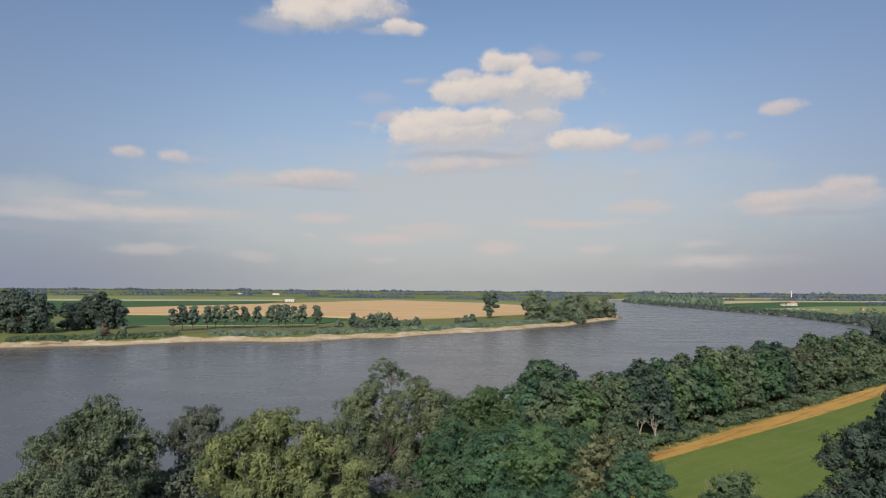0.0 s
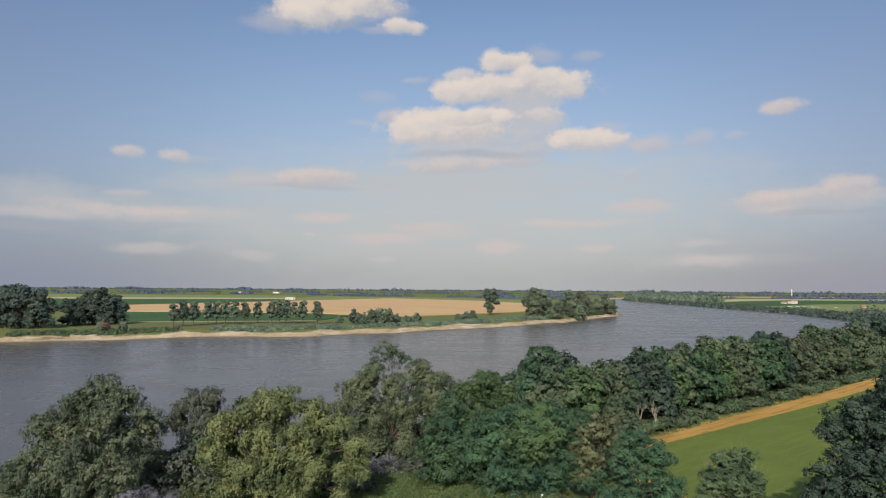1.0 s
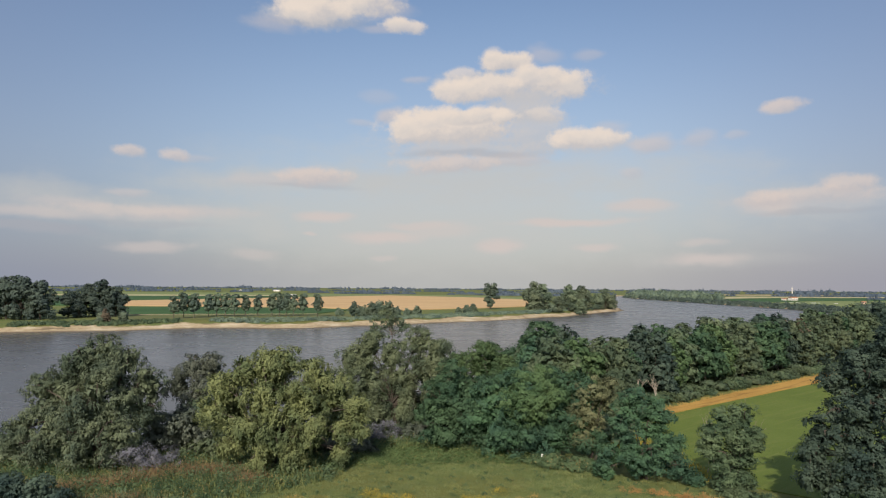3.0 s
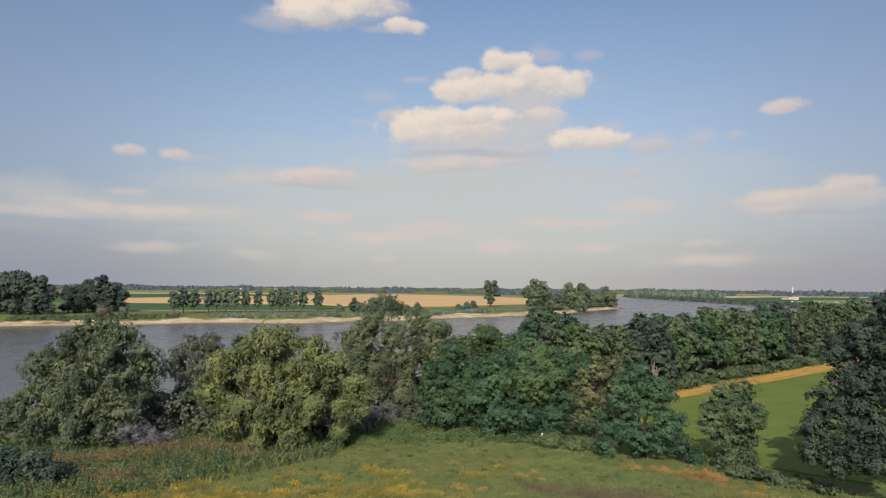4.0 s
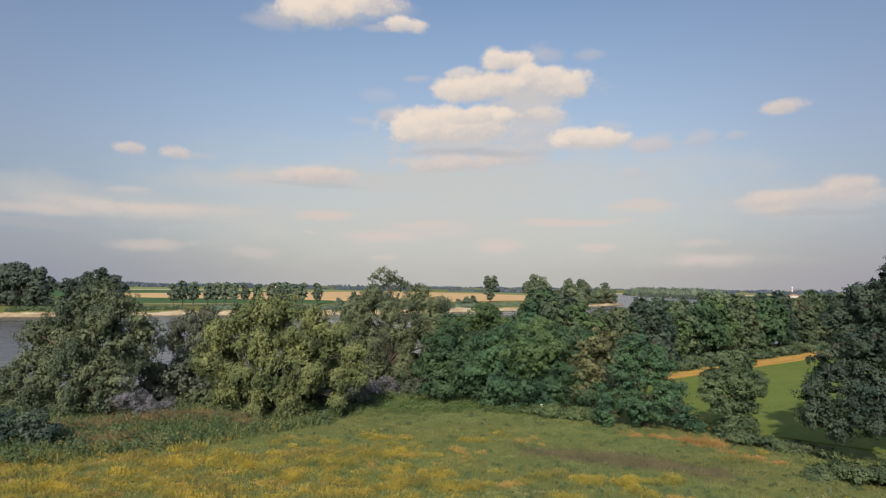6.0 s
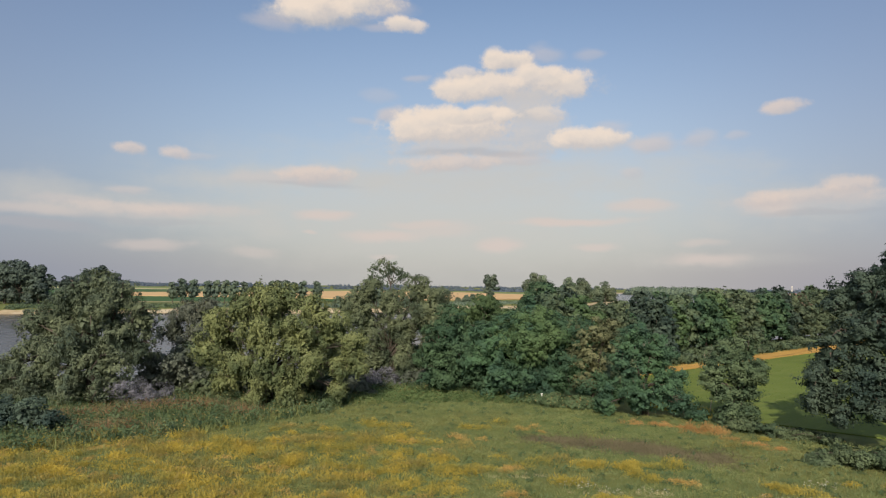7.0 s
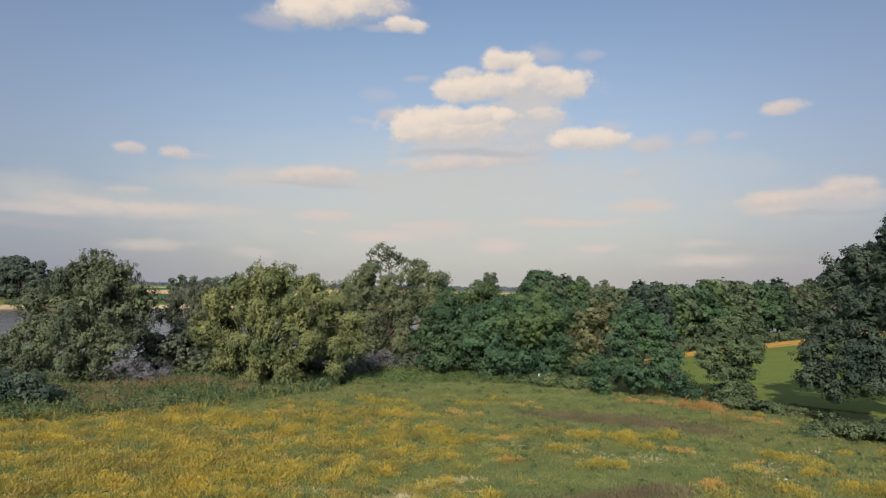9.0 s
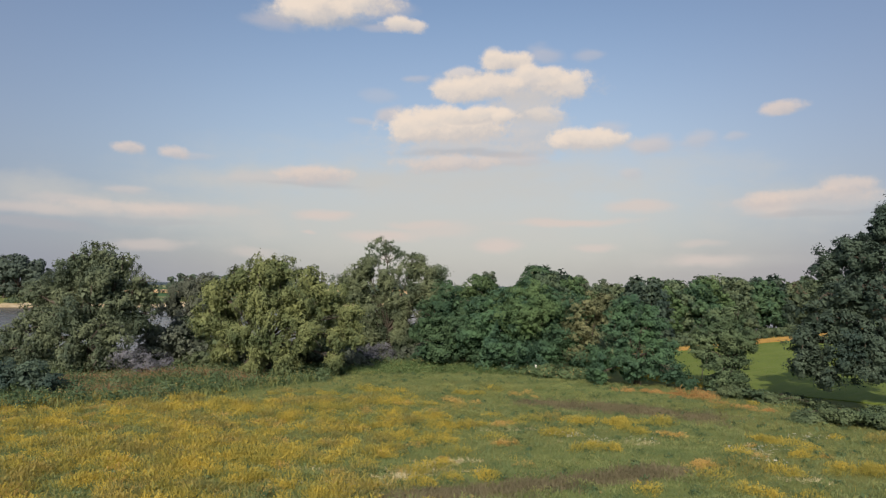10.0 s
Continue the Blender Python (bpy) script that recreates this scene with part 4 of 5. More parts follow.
# ---- the belt of trees along the mown field
MID = dict(tuft=0.55, per_tuft=13, density=0.85, leaf=0.43, slim=0.7, inner=0.16)
belt = []
for k, leaves in enumerate([M_WOOD, M_LOCUST, M_WOOD, M_LOCUST_LIGHT, M_OAK, M_WOOD]):
    r = random.Random(70 + k)
    lobes = [(r.uniform(-0.6, 0.6), r.uniform(-0.6, 0.6), 9.2, 2.3, 2.7)]
    for j in range(7):
        a = j * 2.4 + r.uniform(-0.4, 0.4)
        lobes.append((2.3 * math.cos(a), 2.3 * math.sin(a), 2.6 + 5.2 * (j + r.uniform(0, 1)) / 7, r.uniform(1.8, 2.4), r.uniform(1.9, 2.6)))
    belt.append(tree("woodland_tree", "leafy green tree in the belt along the field", 34 + 6 * k, 121 + 5.8 * k, lobes, leaves, 70 + k, girth=0.22, fork=0.42, group="tree belt", limbed=False, **MID))
r = random.Random(5)
along, aside = Vector((0.715, 0.699)), Vector((-0.699, 0.715))
spots = []
s = -14.0
while s < 270:
    for row, off in ((0, 6.0), (1, 11.0), (2, 16.0)) if s < 70 else ((0, 6.0), (1, 13.0)) if s < 110 else ((0, 7.0),):
        q = Vector((26, 107)) + along * (s + r.uniform(-1.4, 1.4) + row * 2.6) + aside * (off + r.uniform(-1.5, 1.5))
        spots.append((q.x, q.y))
    s += 6.2 if s < 130 else 8.5
for k, (x, y) in enumerate(spots):
    m = at_ground(x, y, r.uniform(0, 360), r.uniform(0.76, 0.98) + (0.03 if x < 36 else 0.09 if x < 50 else 0.18 if x < 85 else 0.30))
    if k < len(belt):
        belt[k].matrix_basis = m
    else:
        copy_thing(belt[r.randrange(6)], m)

tree("woodland_tree", "thin olive green tree with pale stems", 50.5, 144.5, [(0, 0, 10.2, 2.2, 2.6), (-1.6, 0, 8.4, 1.7, 2.0), (1.7, 0, 8.0, 1.7, 2.2)], M_WILLOW, 210, girth=0.18, stems=2, fork=0.5,
     tuft=0.5, per_tuft=16, density=0.6, leaf=0.36, slim=0.6)
for x, y in ((77.0, 166.0), (71.0, 161.5)):
    tree("woodland_tree", "withered rust brown tree among green ones", x, y, [(0, 0, 10.0, 0.8, 1.6), (0.9, 0.3, 8.0, 1.3, 1.6), (-0.8, 0.2, 6.6, 1.2, 1.8), (0.3, -0.4, 4.6, 1.6, 1.6)], M_BROWN, 211 + int(x), girth=0.14, fork=0.5, tuft=0.45, per_tuft=13, density=0.6, leaf=0.36, slim=0.6)

r = random.Random(9)
for k in range(30):
    q = Vector((26, 107)) + along * (k * 4.4 + r.uniform(-1, 1)) + aside * (2.2 + r.uniform(-0.6, 0.6))
    hgt = r.uniform(1.0, 2.2)
    bush("low hedge shrub at the foot of the tree belt", q.x, q.y, [(0, 0, hgt * 0.45, 2.0, hgt * 0.55), (1.6, 0.6, hgt * 0.35, 1.5, hgt * 0.45)], M_BRAMBLE if k % 3 else M_WOOD, 100 + k, tuft=0.45, per_tuft=13, leaf=0.33)

for k, (x, y, tall, girth, mat, label) in enumerate([
        (50.4, 141.0, 9.5, 0.20, M_DEADWOOD, "tall pale bare tree in front of the tree belt"),
        (23.6, 70.8, 8.2, 0.05, M_DEADWOOD, "thin bare sapling by the field corner"),
        (27.2, 70.0, 8.4, 0.05, M_DEADWOOD, "thin bare sapling by the field corner"),
        (28.8, 111.4, 6.0, 0.13, M_DEADWOOD, "small pale dead tree in the tree belt"),
        (26.8, 112.2, 5.5, 0.10, M_DEADWOOD, "slim pale dead tree in the tree belt"),
        (24.2, 114.6, 5.0, 0.10, M_REDWOOD, "reddish dry leafless shrub in the tree belt"),
        (19.3, 118.0, 8.0, 0.11, M_REDWOOD, "thin grey-brown bare tree in the tree belt"),
        (60.6, 148.8, 8.5, 0.16, M_DEADWOOD, "pale bare trunk in the tree belt"),
        (-8.6, 84.5, 6.0, 0.09, M_DEADWOOD, "broken bare grey limbs below the willow")]):
    top = thing("dead_tree", at_ground(x, y), label, "dead tree")
    child("trunk", bare_tree_mesh("dead_trunk", mat, 200 + k, tall, girth, 0.26), top)

for k, (x, y, tall) in enumerate([(-33.8, 66.0, 3.0), (-32.6, 66.8, 3.4), (-31.6, 68.2, 2.6), (-12.6, 81.6, 2.4), (-10.6, 82.4, 2.6)]):
    top = thing("dead_brush", at_ground(x, y), "pale grey tangled leafless brush below the willows", "dead brush", "dead brush below willows")
    child("stems", bare_tree_mesh("dead_brush_stems", M_GREYWOOD, 230 + k, tall, 0.05, 0.75, 5), top)
    child("twig_mass", crown_mesh("dead_brush_twigs", M_TWIGS, 240 + k, [(0, 0, tall * 0.5, 1.3, tall * 0.4), (0.9, -0.3, tall * 0.35, 1.0, tall * 0.3), (-0.8, -0.2, tall * 0.4, 1.1, tall * 0.32)],
                              tuft=0.36, per_tuft=12, density=0.42, leaf=0.28, slim=0.13, inner=0.0), top)

# ---------------------------------------------------------------- the far bank
FARLEAF = dict(tuft=0.85, per_tuft=13, density=0.85, leaf=0.6, slim=0.75, inner=0.18)
far_kinds = []
for k in range(4):
    r = random.Random(300 + k)
    lobes = [(0, 0, 15.5, 4.6, 5.0)]
    for j in range(6):
        a = j * 1.05 + r.uniform(-0.3, 0.3)
        lobes.append((4.2 * math.cos(a), 4.2 * math.sin(a), r.uniform(7.5, 13.0), r.uniform(3.0, 4.2), r.uniform(3.4, 4.6)))
        if j % 2:
            lobes.append((4.6 * math.cos(a + 0.5), 4.6 * math.sin(a + 0.5), 3.4, 3.4, 3.6))
    far_kinds.append(lobes)
FAR_TREES = [(-245, 345, 1.08, 0), (-235, 342, 1.10, 1), (-226, 344, 0.98, 2), (-253, 352, 1.06, 3), (-228, 372, 0.66, 1), (-221, 377, 0.84, 0), (-213, 379, 1.04, 2), (-206, 381, 0.80, 3), (-219, 366, 0.52, 2),
             (45, 530, 1.10, 2), (53, 545, 1.02, 0), (63, 524, 0.60, 1), (75, 555, 0.84, 3), (83, 545, 0.56, 2), (91, 588, 0.95, 0), (100, 604, 0.98, 1), (109, 618, 0.86, 3), (118, 630, 0.82, 2), (127, 642, 0.64, 0),
             (70, 584, 0.9, 1), (84, 620, 0.92, 2), (98, 650, 0.92, 3)]
made = {}
r = random.Random(31)
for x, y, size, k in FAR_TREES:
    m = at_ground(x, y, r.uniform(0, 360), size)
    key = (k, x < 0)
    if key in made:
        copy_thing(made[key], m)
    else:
        made[key] = tree("bank_tree", "tall dark green tree on the far river bank" if x < 0 else "round green tree on the far river cape", x, y, far_kinds[k], M_FAR_DARK if x < 0 else M_FAR_HAZED_PALE, 300 + k, girth=0.5,
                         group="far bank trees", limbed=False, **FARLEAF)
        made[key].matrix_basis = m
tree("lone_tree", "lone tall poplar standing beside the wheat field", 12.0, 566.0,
     [(0.3, 0, 17.4, 4.8, 4.2), (-2.8, 0, 14.4, 3.4, 3.2), (3.0, 0, 14.8, 3.4, 3.4), (0.2, 0, 11.0, 3.2, 3.0), (5.0, 0, 9.8, 2.6, 1.2), (-2.6, 0, 7.8, 2.2, 1.8), (0.6, 0, 6.0, 2.4, 2.0), (0, 0, 3.6, 1.5, 1.5)], M_FAR_HAZED, 320, girth=0.5, fork=0.3, tuft=1.0, per_tuft=14, density=0.6, leaf=0.8, slim=0.7)

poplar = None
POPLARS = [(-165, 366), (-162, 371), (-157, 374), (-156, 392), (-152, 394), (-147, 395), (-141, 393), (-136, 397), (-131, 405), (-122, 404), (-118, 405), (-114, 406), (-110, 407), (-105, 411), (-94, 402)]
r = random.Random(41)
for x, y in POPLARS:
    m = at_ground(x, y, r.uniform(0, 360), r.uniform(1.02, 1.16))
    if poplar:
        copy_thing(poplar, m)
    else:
        poplar = tree("young_poplar", "young green poplar with a bare lower trunk", x, y, [(0, 0, 9.0, 1.9, 2.9), (0.8, 0.2, 6.6, 2.0, 2.4), (-0.8, -0.2, 6.0, 2.0, 2.4), (0, 0, 4.4, 1.7, 1.7)], M_FAR_HAZED, 330, girth=0.2, fork=0.4, group="poplar row", limbed=False,
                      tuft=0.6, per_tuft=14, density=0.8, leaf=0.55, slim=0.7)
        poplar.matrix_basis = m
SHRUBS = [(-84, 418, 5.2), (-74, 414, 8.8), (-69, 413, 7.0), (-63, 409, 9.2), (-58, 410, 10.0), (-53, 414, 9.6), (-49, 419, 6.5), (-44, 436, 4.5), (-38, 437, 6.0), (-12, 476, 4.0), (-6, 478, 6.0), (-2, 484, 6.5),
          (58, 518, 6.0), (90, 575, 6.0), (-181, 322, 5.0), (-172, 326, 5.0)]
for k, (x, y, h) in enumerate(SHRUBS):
    bush("tall dark green shrub on the far bank", x, y, [(0, 0, h * 0.62, h * 0.3, h * 0.36), (h * 0.22, 0, h * 0.35, h * 0.28, h * 0.32), (-h * 0.2, 0.3, h * 0.3, h * 0.28, h * 0.3)], M_FAR_HAZED, 340 + k, name="shrub",
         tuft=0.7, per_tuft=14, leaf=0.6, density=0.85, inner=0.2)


bush("withered reddish shrub before the bank trees", -178.9, 322, [(0, 0, 4.0, 2.0, 3.0), (0.6, 0, 2.0, 1.8, 2.0)], M_BROWN, 360, name="shrub", tuft=0.6, per_tuft=12, leaf=0.5)


def dome_cores(spots, share):
    """Low-sided domes inside the heaps, so that nothing shows through them."""
    rings = [(1.0, -0.1), (0.92, 0.45), (0.55, 0.85), (0.02, 1.0)]
    a = np.arange(7) * 2 * math.pi / 7
    unit = np.array([(k * math.cos(t + 0.2 * n), k * math.sin(t + 0.2 * n), h) for n, (k, h) in enumerate(rings) for t in a])
    quads = np.array([(n * 7 + k, n * 7 + (k + 1) % 7, n * 7 + 7 + (k + 1) % 7, n * 7 + 7 + k) for n in range(3) for k in range(7)])
    tris = np.concatenate([quads[:, [0, 1, 2]], quads[:, [0, 2, 3]]])
    v = spots[:, None, :3] + unit[None] * share * spots[:, None, [3, 3, 4]]
    f = tris[None] + (np.arange(len(spots)) * len(unit))[:, None, None]
    return v.reshape(-1, 3), f.reshape(-1, 3)


def low_growth(name, label, spots, mat, seed, leaf, count, jitter=0.5, core=0.0):
    """Low tangled plants: many small leafy heaps in one mesh."""
    rng = np.random.default_rng(seed)
    spots = np.array(spots, float)
    p = np.repeat(spots[:, :3], count, axis=0)
    size = np.repeat(spots[:, 3], count)
    tall = np.repeat(spots[:, 4], count)
    d = rock_unit(rng.normal(size=(len(p), 3)))
    d[:, 2] = np.abs(d[:, 2])
    q = p + d * np.stack([size, size, tall], axis=1) * rng.uniform(0.75 if core else 0.5, 1.0, (len(p), 1))
    v, f = leaf_cards(rng, q, d + rng.normal(size=d.shape) * jitter, rng.normal(size=d.shape), leaf * rng.uniform(0.6, 1.4, len(p)), leaf * rng.uniform(0.4, 0.9, len(p)))
    if core:
        v2, f2 = dome_cores(spots, core)
        v, f = np.concatenate([v, v2]), np.concatenate([f, f2 + len(v)])
    return tagged(new(name, mesh_from(name, v, f, mat)), label, "plants", kind="stuff")


def along_line(rng, line, count, spread_lo, spread_hi, size, tall):
    line = np.array(line, float)
    seg = np.hypot(*np.diff(line, axis=0).T)
    pick = rng.choice(len(seg), count, p=seg / seg.sum())
    t = rng.uniform(0, 1, (count, 1))
    a, b = line[pick], line[pick + 1]
    n = np.stack([-(b - a)[:, 1], (b - a)[:, 0]], axis=1) / seg[pick][:, None]
    q = a + (b - a) * t + n * rng.uniform(spread_lo, spread_hi, (count, 1))
    k = rng.uniform(0.6, 1.4, count)
    return np.column_stack([q, lie(q[:, 0], q[:, 1]), size * k, tall * k])


rng = np.random.default_rng(77)
low_growth("bank_scrub", "yellow-green scrub below the far bank trees", along_line(rng, FAR_BANK[2:5], 260, 13, 24, 1.7, 1.3), M_BRAMBLE, 82, 0.55, 34, 0.9, 0.6)
low_growth("bank_scrub", "low green scrub along the top of the far beach", along_line(rng, FAR_BANK[4:12], 1100, 15, 27, 2.0, 1.5), M_FAR_HAZED, 78, 0.6, 34, 0.9, 0.6)
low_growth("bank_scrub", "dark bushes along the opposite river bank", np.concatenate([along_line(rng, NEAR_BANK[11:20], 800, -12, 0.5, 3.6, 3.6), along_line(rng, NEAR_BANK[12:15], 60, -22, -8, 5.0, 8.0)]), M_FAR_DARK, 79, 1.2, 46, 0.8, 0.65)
low_growth("bank_scrub", "dense green wood on the bend of the river", along_line(rng, [(322, 1130), (315, 1331), (317, 1500)], 170, -90, -4, 8.0, 12.0), M_FAR_HAZED, 80, 2.0, 110, 0.8, 0.75)
low_growth("bank_scrub", "leafy tangle on the near river bank", along_line(rng, NEAR_BANK[2:9], 330, -7.5, -2.0, 1.6, 1.5), M_WOOD, 81, 0.4, 50)


# the haze over these woods is only their bluish leaf colour
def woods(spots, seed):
    return low_growth("distant_woods", "blue-green woods along the horizon, haze put into their leaf colour", spots, M_DISTANT_HAZED, seed, 2.4, 24, 1.1, 0.7)


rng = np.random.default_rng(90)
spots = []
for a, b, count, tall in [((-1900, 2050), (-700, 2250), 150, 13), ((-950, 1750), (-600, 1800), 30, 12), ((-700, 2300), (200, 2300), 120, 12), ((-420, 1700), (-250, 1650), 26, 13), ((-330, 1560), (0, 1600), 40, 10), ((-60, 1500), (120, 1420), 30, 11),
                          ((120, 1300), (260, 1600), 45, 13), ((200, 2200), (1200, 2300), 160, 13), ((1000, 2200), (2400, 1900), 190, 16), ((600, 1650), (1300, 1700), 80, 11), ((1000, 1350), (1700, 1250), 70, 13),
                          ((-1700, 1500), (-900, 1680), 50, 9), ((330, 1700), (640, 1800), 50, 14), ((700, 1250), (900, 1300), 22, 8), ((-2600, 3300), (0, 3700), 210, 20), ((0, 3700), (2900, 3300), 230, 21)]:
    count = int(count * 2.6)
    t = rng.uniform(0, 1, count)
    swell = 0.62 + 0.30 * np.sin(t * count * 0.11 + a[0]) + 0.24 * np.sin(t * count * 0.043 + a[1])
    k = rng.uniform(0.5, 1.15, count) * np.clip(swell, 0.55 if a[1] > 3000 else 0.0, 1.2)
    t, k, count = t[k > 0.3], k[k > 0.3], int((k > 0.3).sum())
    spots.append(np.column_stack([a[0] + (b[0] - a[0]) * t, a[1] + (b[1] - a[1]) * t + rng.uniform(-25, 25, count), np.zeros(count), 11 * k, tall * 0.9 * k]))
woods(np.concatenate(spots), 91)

# ---------------------------------------------------------------- houses on the plain


def box(bm, x0, x1, y0, y1, z0, z1):
    made_box = bmesh.ops.create_cube(bm, size=1.0)
    bmesh.ops.transform(bm, matrix=Matrix.Translation(((x0 + x1) / 2, (y0 + y1) / 2, (z0 + z1) / 2)) @ Matrix.Diagonal((x1 - x0, y1 - y0, z1 - z0, 1)), verts=made_box["verts"])


def house(name, label, x, y, wide, deep, tall, roof, wall_mat, roof_mat, windows, turn=0.0):
    top = thing(name, at_ground(x, y, turn), label, "building")
    bm = bmesh.new()
    box(bm, -wide / 2, wide / 2, -deep / 2, deep / 2, -0.3, tall)
    part("wall", bm, wall_mat, top)
    bm = bmesh.new()
    e = 0.5
    prof = [(-deep / 2 - e, tall), (0, tall + roof), (deep / 2 + e, tall), (deep / 2 + e, tall - 0.25), (0, tall + roof - 0.25), (-deep / 2 - e, tall - 0.25)]
    ends = [[bm.verts.new((sx * (wide / 2 + e), py, pz)) for py, pz in prof] for sx in (-1, 1)]
    for k in range(6):
        j = (k + 1) % 6
        bm.faces.new((ends[0][k], ends[0][j], ends[1][j], ends[1][k]))
    bm.faces.new(ends[0])
    bm.faces.new(ends[1][::-1])
    bmesh.ops.recalc_face_normals(bm, faces=bm.faces)
    part("roof", bm, roof_mat, top)
    for k in range(windows):
        px = -wide / 2 + wide * (k + 0.5) / windows
        for pz in ([1.0, 3.9] if tall > 5 else [1.0]):
            bm = bmesh.new()
            box(bm, px - 0.5, px + 0.5, -deep / 2 - 0.06, -deep / 2 + 0.05, pz, pz + 1.4)
            part("window", bm, M_PANE, top)
    return top


house("farmhouse", "cream plastered farmhouse with a tiled roof", 501, 1104, 12, 8, 4.2, 1.7, M_PLASTER, M_ROOF, 5, 20)
house("barn", "pale low barn beside the farmhouse", 489, 1108, 6, 6, 2.6, 1.2, M_PLASTER, M_ROOF, 2, 20)
house("cottage", "small pinkish house on the plain", 488, 884, 4, 4, 2.6, 1.1, M_PINK, M_ROOF, 2)
house("field_shed", "long cream-coloured shed behind the wheat field", -306, 1116, 15, 7, 2.8, 0.9, M_PLASTER, M_ROOF_PALE, 4)
house("warehouse", "white warehouse on the horizon", -700, 2020, 24, 12, 3.2, 1.0, M_PLASTER, M_ROOF_PALE, 5)
house("warehouse", "white warehouse on the horizon", -590, 2000, 18, 12, 3.6, 1.0, M_PLASTER, M_ROOF_PALE, 4)

tower = thing("water_tower", pose(999, 2207, 0), "slim white water tower on the horizon", "tower")
v, f = tube([(0, 0, -0.3), (0, 0, 12), (0, 0, 18)], [1.5, 1.2, 1.2], 10)
child("shaft", mesh_from("tower_shaft", v, f, M_PLASTER), tower)
v, f = tube([(0, 0, 17.5), (0, 0, 18.6), (0, 0, 21.5), (0, 0, 22.4)], [1.3, 2.0, 2.0, 0.4], 12)
child("tank", mesh_from("tower_tank", v, f, M_PLASTER), tower)


def tunnel(x, y, long):
    top = thing("polytunnel", pose(x, y, 0.0, 0, 0, 12), "low white plastic tunnel in the field", "tunnel", "polytunnels")
    bm = bmesh.new()
    rings = []
    for sx in (-0.5, 0.5):
        rings.append([bm.verts.new((sx * long, 1.0 * math.cos(a), 0.55 * math.sin(a) + 0.2)) for a in np.linspace(0, math.pi, 9)])
    for k in range(8):
        bm.faces.new((rings[0][k], rings[0][k + 1], rings[1][k + 1], rings[1][k]))
    for ring in rings:
        bm.faces.new(ring)
    bmesh.ops.recalc_face_normals(bm, faces=bm.faces)
    part("cover", bm, M_FILM, top)


for x, y, long in [(387, 925, 5), (405, 905, 10), (417, 905, 5), (424, 903, 3), (433, 898, 7), (438, 894, 3), (452, 880, 4)]:
    tunnel(x, y, long)

# ---------------------------------------------------------------- meadow plants


def blades(name, label, x, y, tall, mat, seed, per=5, wide=0.05, spread=0.25, lean=0.35, category="grass"):
    """Tufts of upright pointed blades in one mesh."""
    rng = np.random.default_rng(seed)
    n = len(x) * per
    bx = np.repeat(x, per) + rng.normal(0, spread, n)
    by = np.repeat(y, per) + rng.normal(0, spread, n)
    h = np.repeat(tall, per) * rng.uniform(0.55, 1.2, n)
    a = rng.uniform(0, 2 * math.pi, n)
    wd = wide * rng.uniform(0.6, 1.5, n)
    z = lie(bx, by)
    foot = np.stack([bx, by, z - 0.03], axis=1)
    side = np.stack([np.cos(a) * wd, np.sin(a) * wd, np.zeros(n)], axis=1)
    tip = foot + np.stack([rng.normal(0, lean, n) * h, rng.normal(0, lean, n) * h, h], axis=1)
    v = np.stack([foot + side, tip, foot - side], axis=1).reshape(-1, 3)
    return tagged(new(name, mesh_from(name, v, np.arange(3 * n).reshape(-1, 3), mat)), label, category, kind="stuff")


MEADOW = [(-60, 14), (60, 14), (48, 50), (34, 55), (28, 61), (22, 67), (14, 69), (8, 73), (1, 76), (-5, 79), (-11, 78), (-15, 68), (-22, 63), (-29, 56), (-40, 47), (-60, 44)]


DARK_A = [(6.0 + k * 1.2, 57.4 - k * 0.30 - k * k * 0.03) for k in range(11)]
DARK_B = [(-2.6 + k * 1.1, 31.0 + k * 0.44) for k in range(13)]


def on_track(x, y):
    return np.minimum(distance_to(DARK_A, x, y) / 1.5, distance_to(DARK_B, x, y) / 0.9) < 1.0 + 0.35 * np.sin(x * 2.1 + y * 1.3)


STRAW_ROW = [(-6.0, 31.2), (-4.9, 33.0), (-3.6, 34.4), (-2.6, 35.6), (-1.4, 36.5), (-0.6, 38.0)]


def scatter(rng, poly, count):
    xs_, ys_ = [p[0] for p in poly], [p[1] for p in poly]
    x, y = rng.uniform(min(xs_), max(xs_), count * 3), rng.uniform(min(ys_), max(ys_), count * 3)
    k = inside(poly, x, y)
    return x[k][:count], y[k][:count]


rng = np.random.default_rng(500)
x, y = scatter(rng, [p if p[1] > 20 else (p[0] * 0.7, 26) for p in MEADOW], 34000)
clear = ~on_track(x, y) & (distance_to(STRAW_ROW, x, y) > 0.5)
x, y = x[clear], y[clear]
blades("meadow_grass", "tall green and yellowing meadow grass", x, y, rng.uniform(0.10, 0.26, len(x)), M_MEADOW, 501, per=8, wide=0.024, spread=0.2, lean=0.6)

x, y = scatter(rng, [(-30, -12), (30, -12), (36, 26), (-36, 26)], 7000)
blades("meadow_grass", "short green meadow grass in the open clearing", x, y, rng.uniform(0.10, 0.26, len(x)), M_MEADOW, 518, per=6, wide=0.03, spread=0.3, lean=0.6)

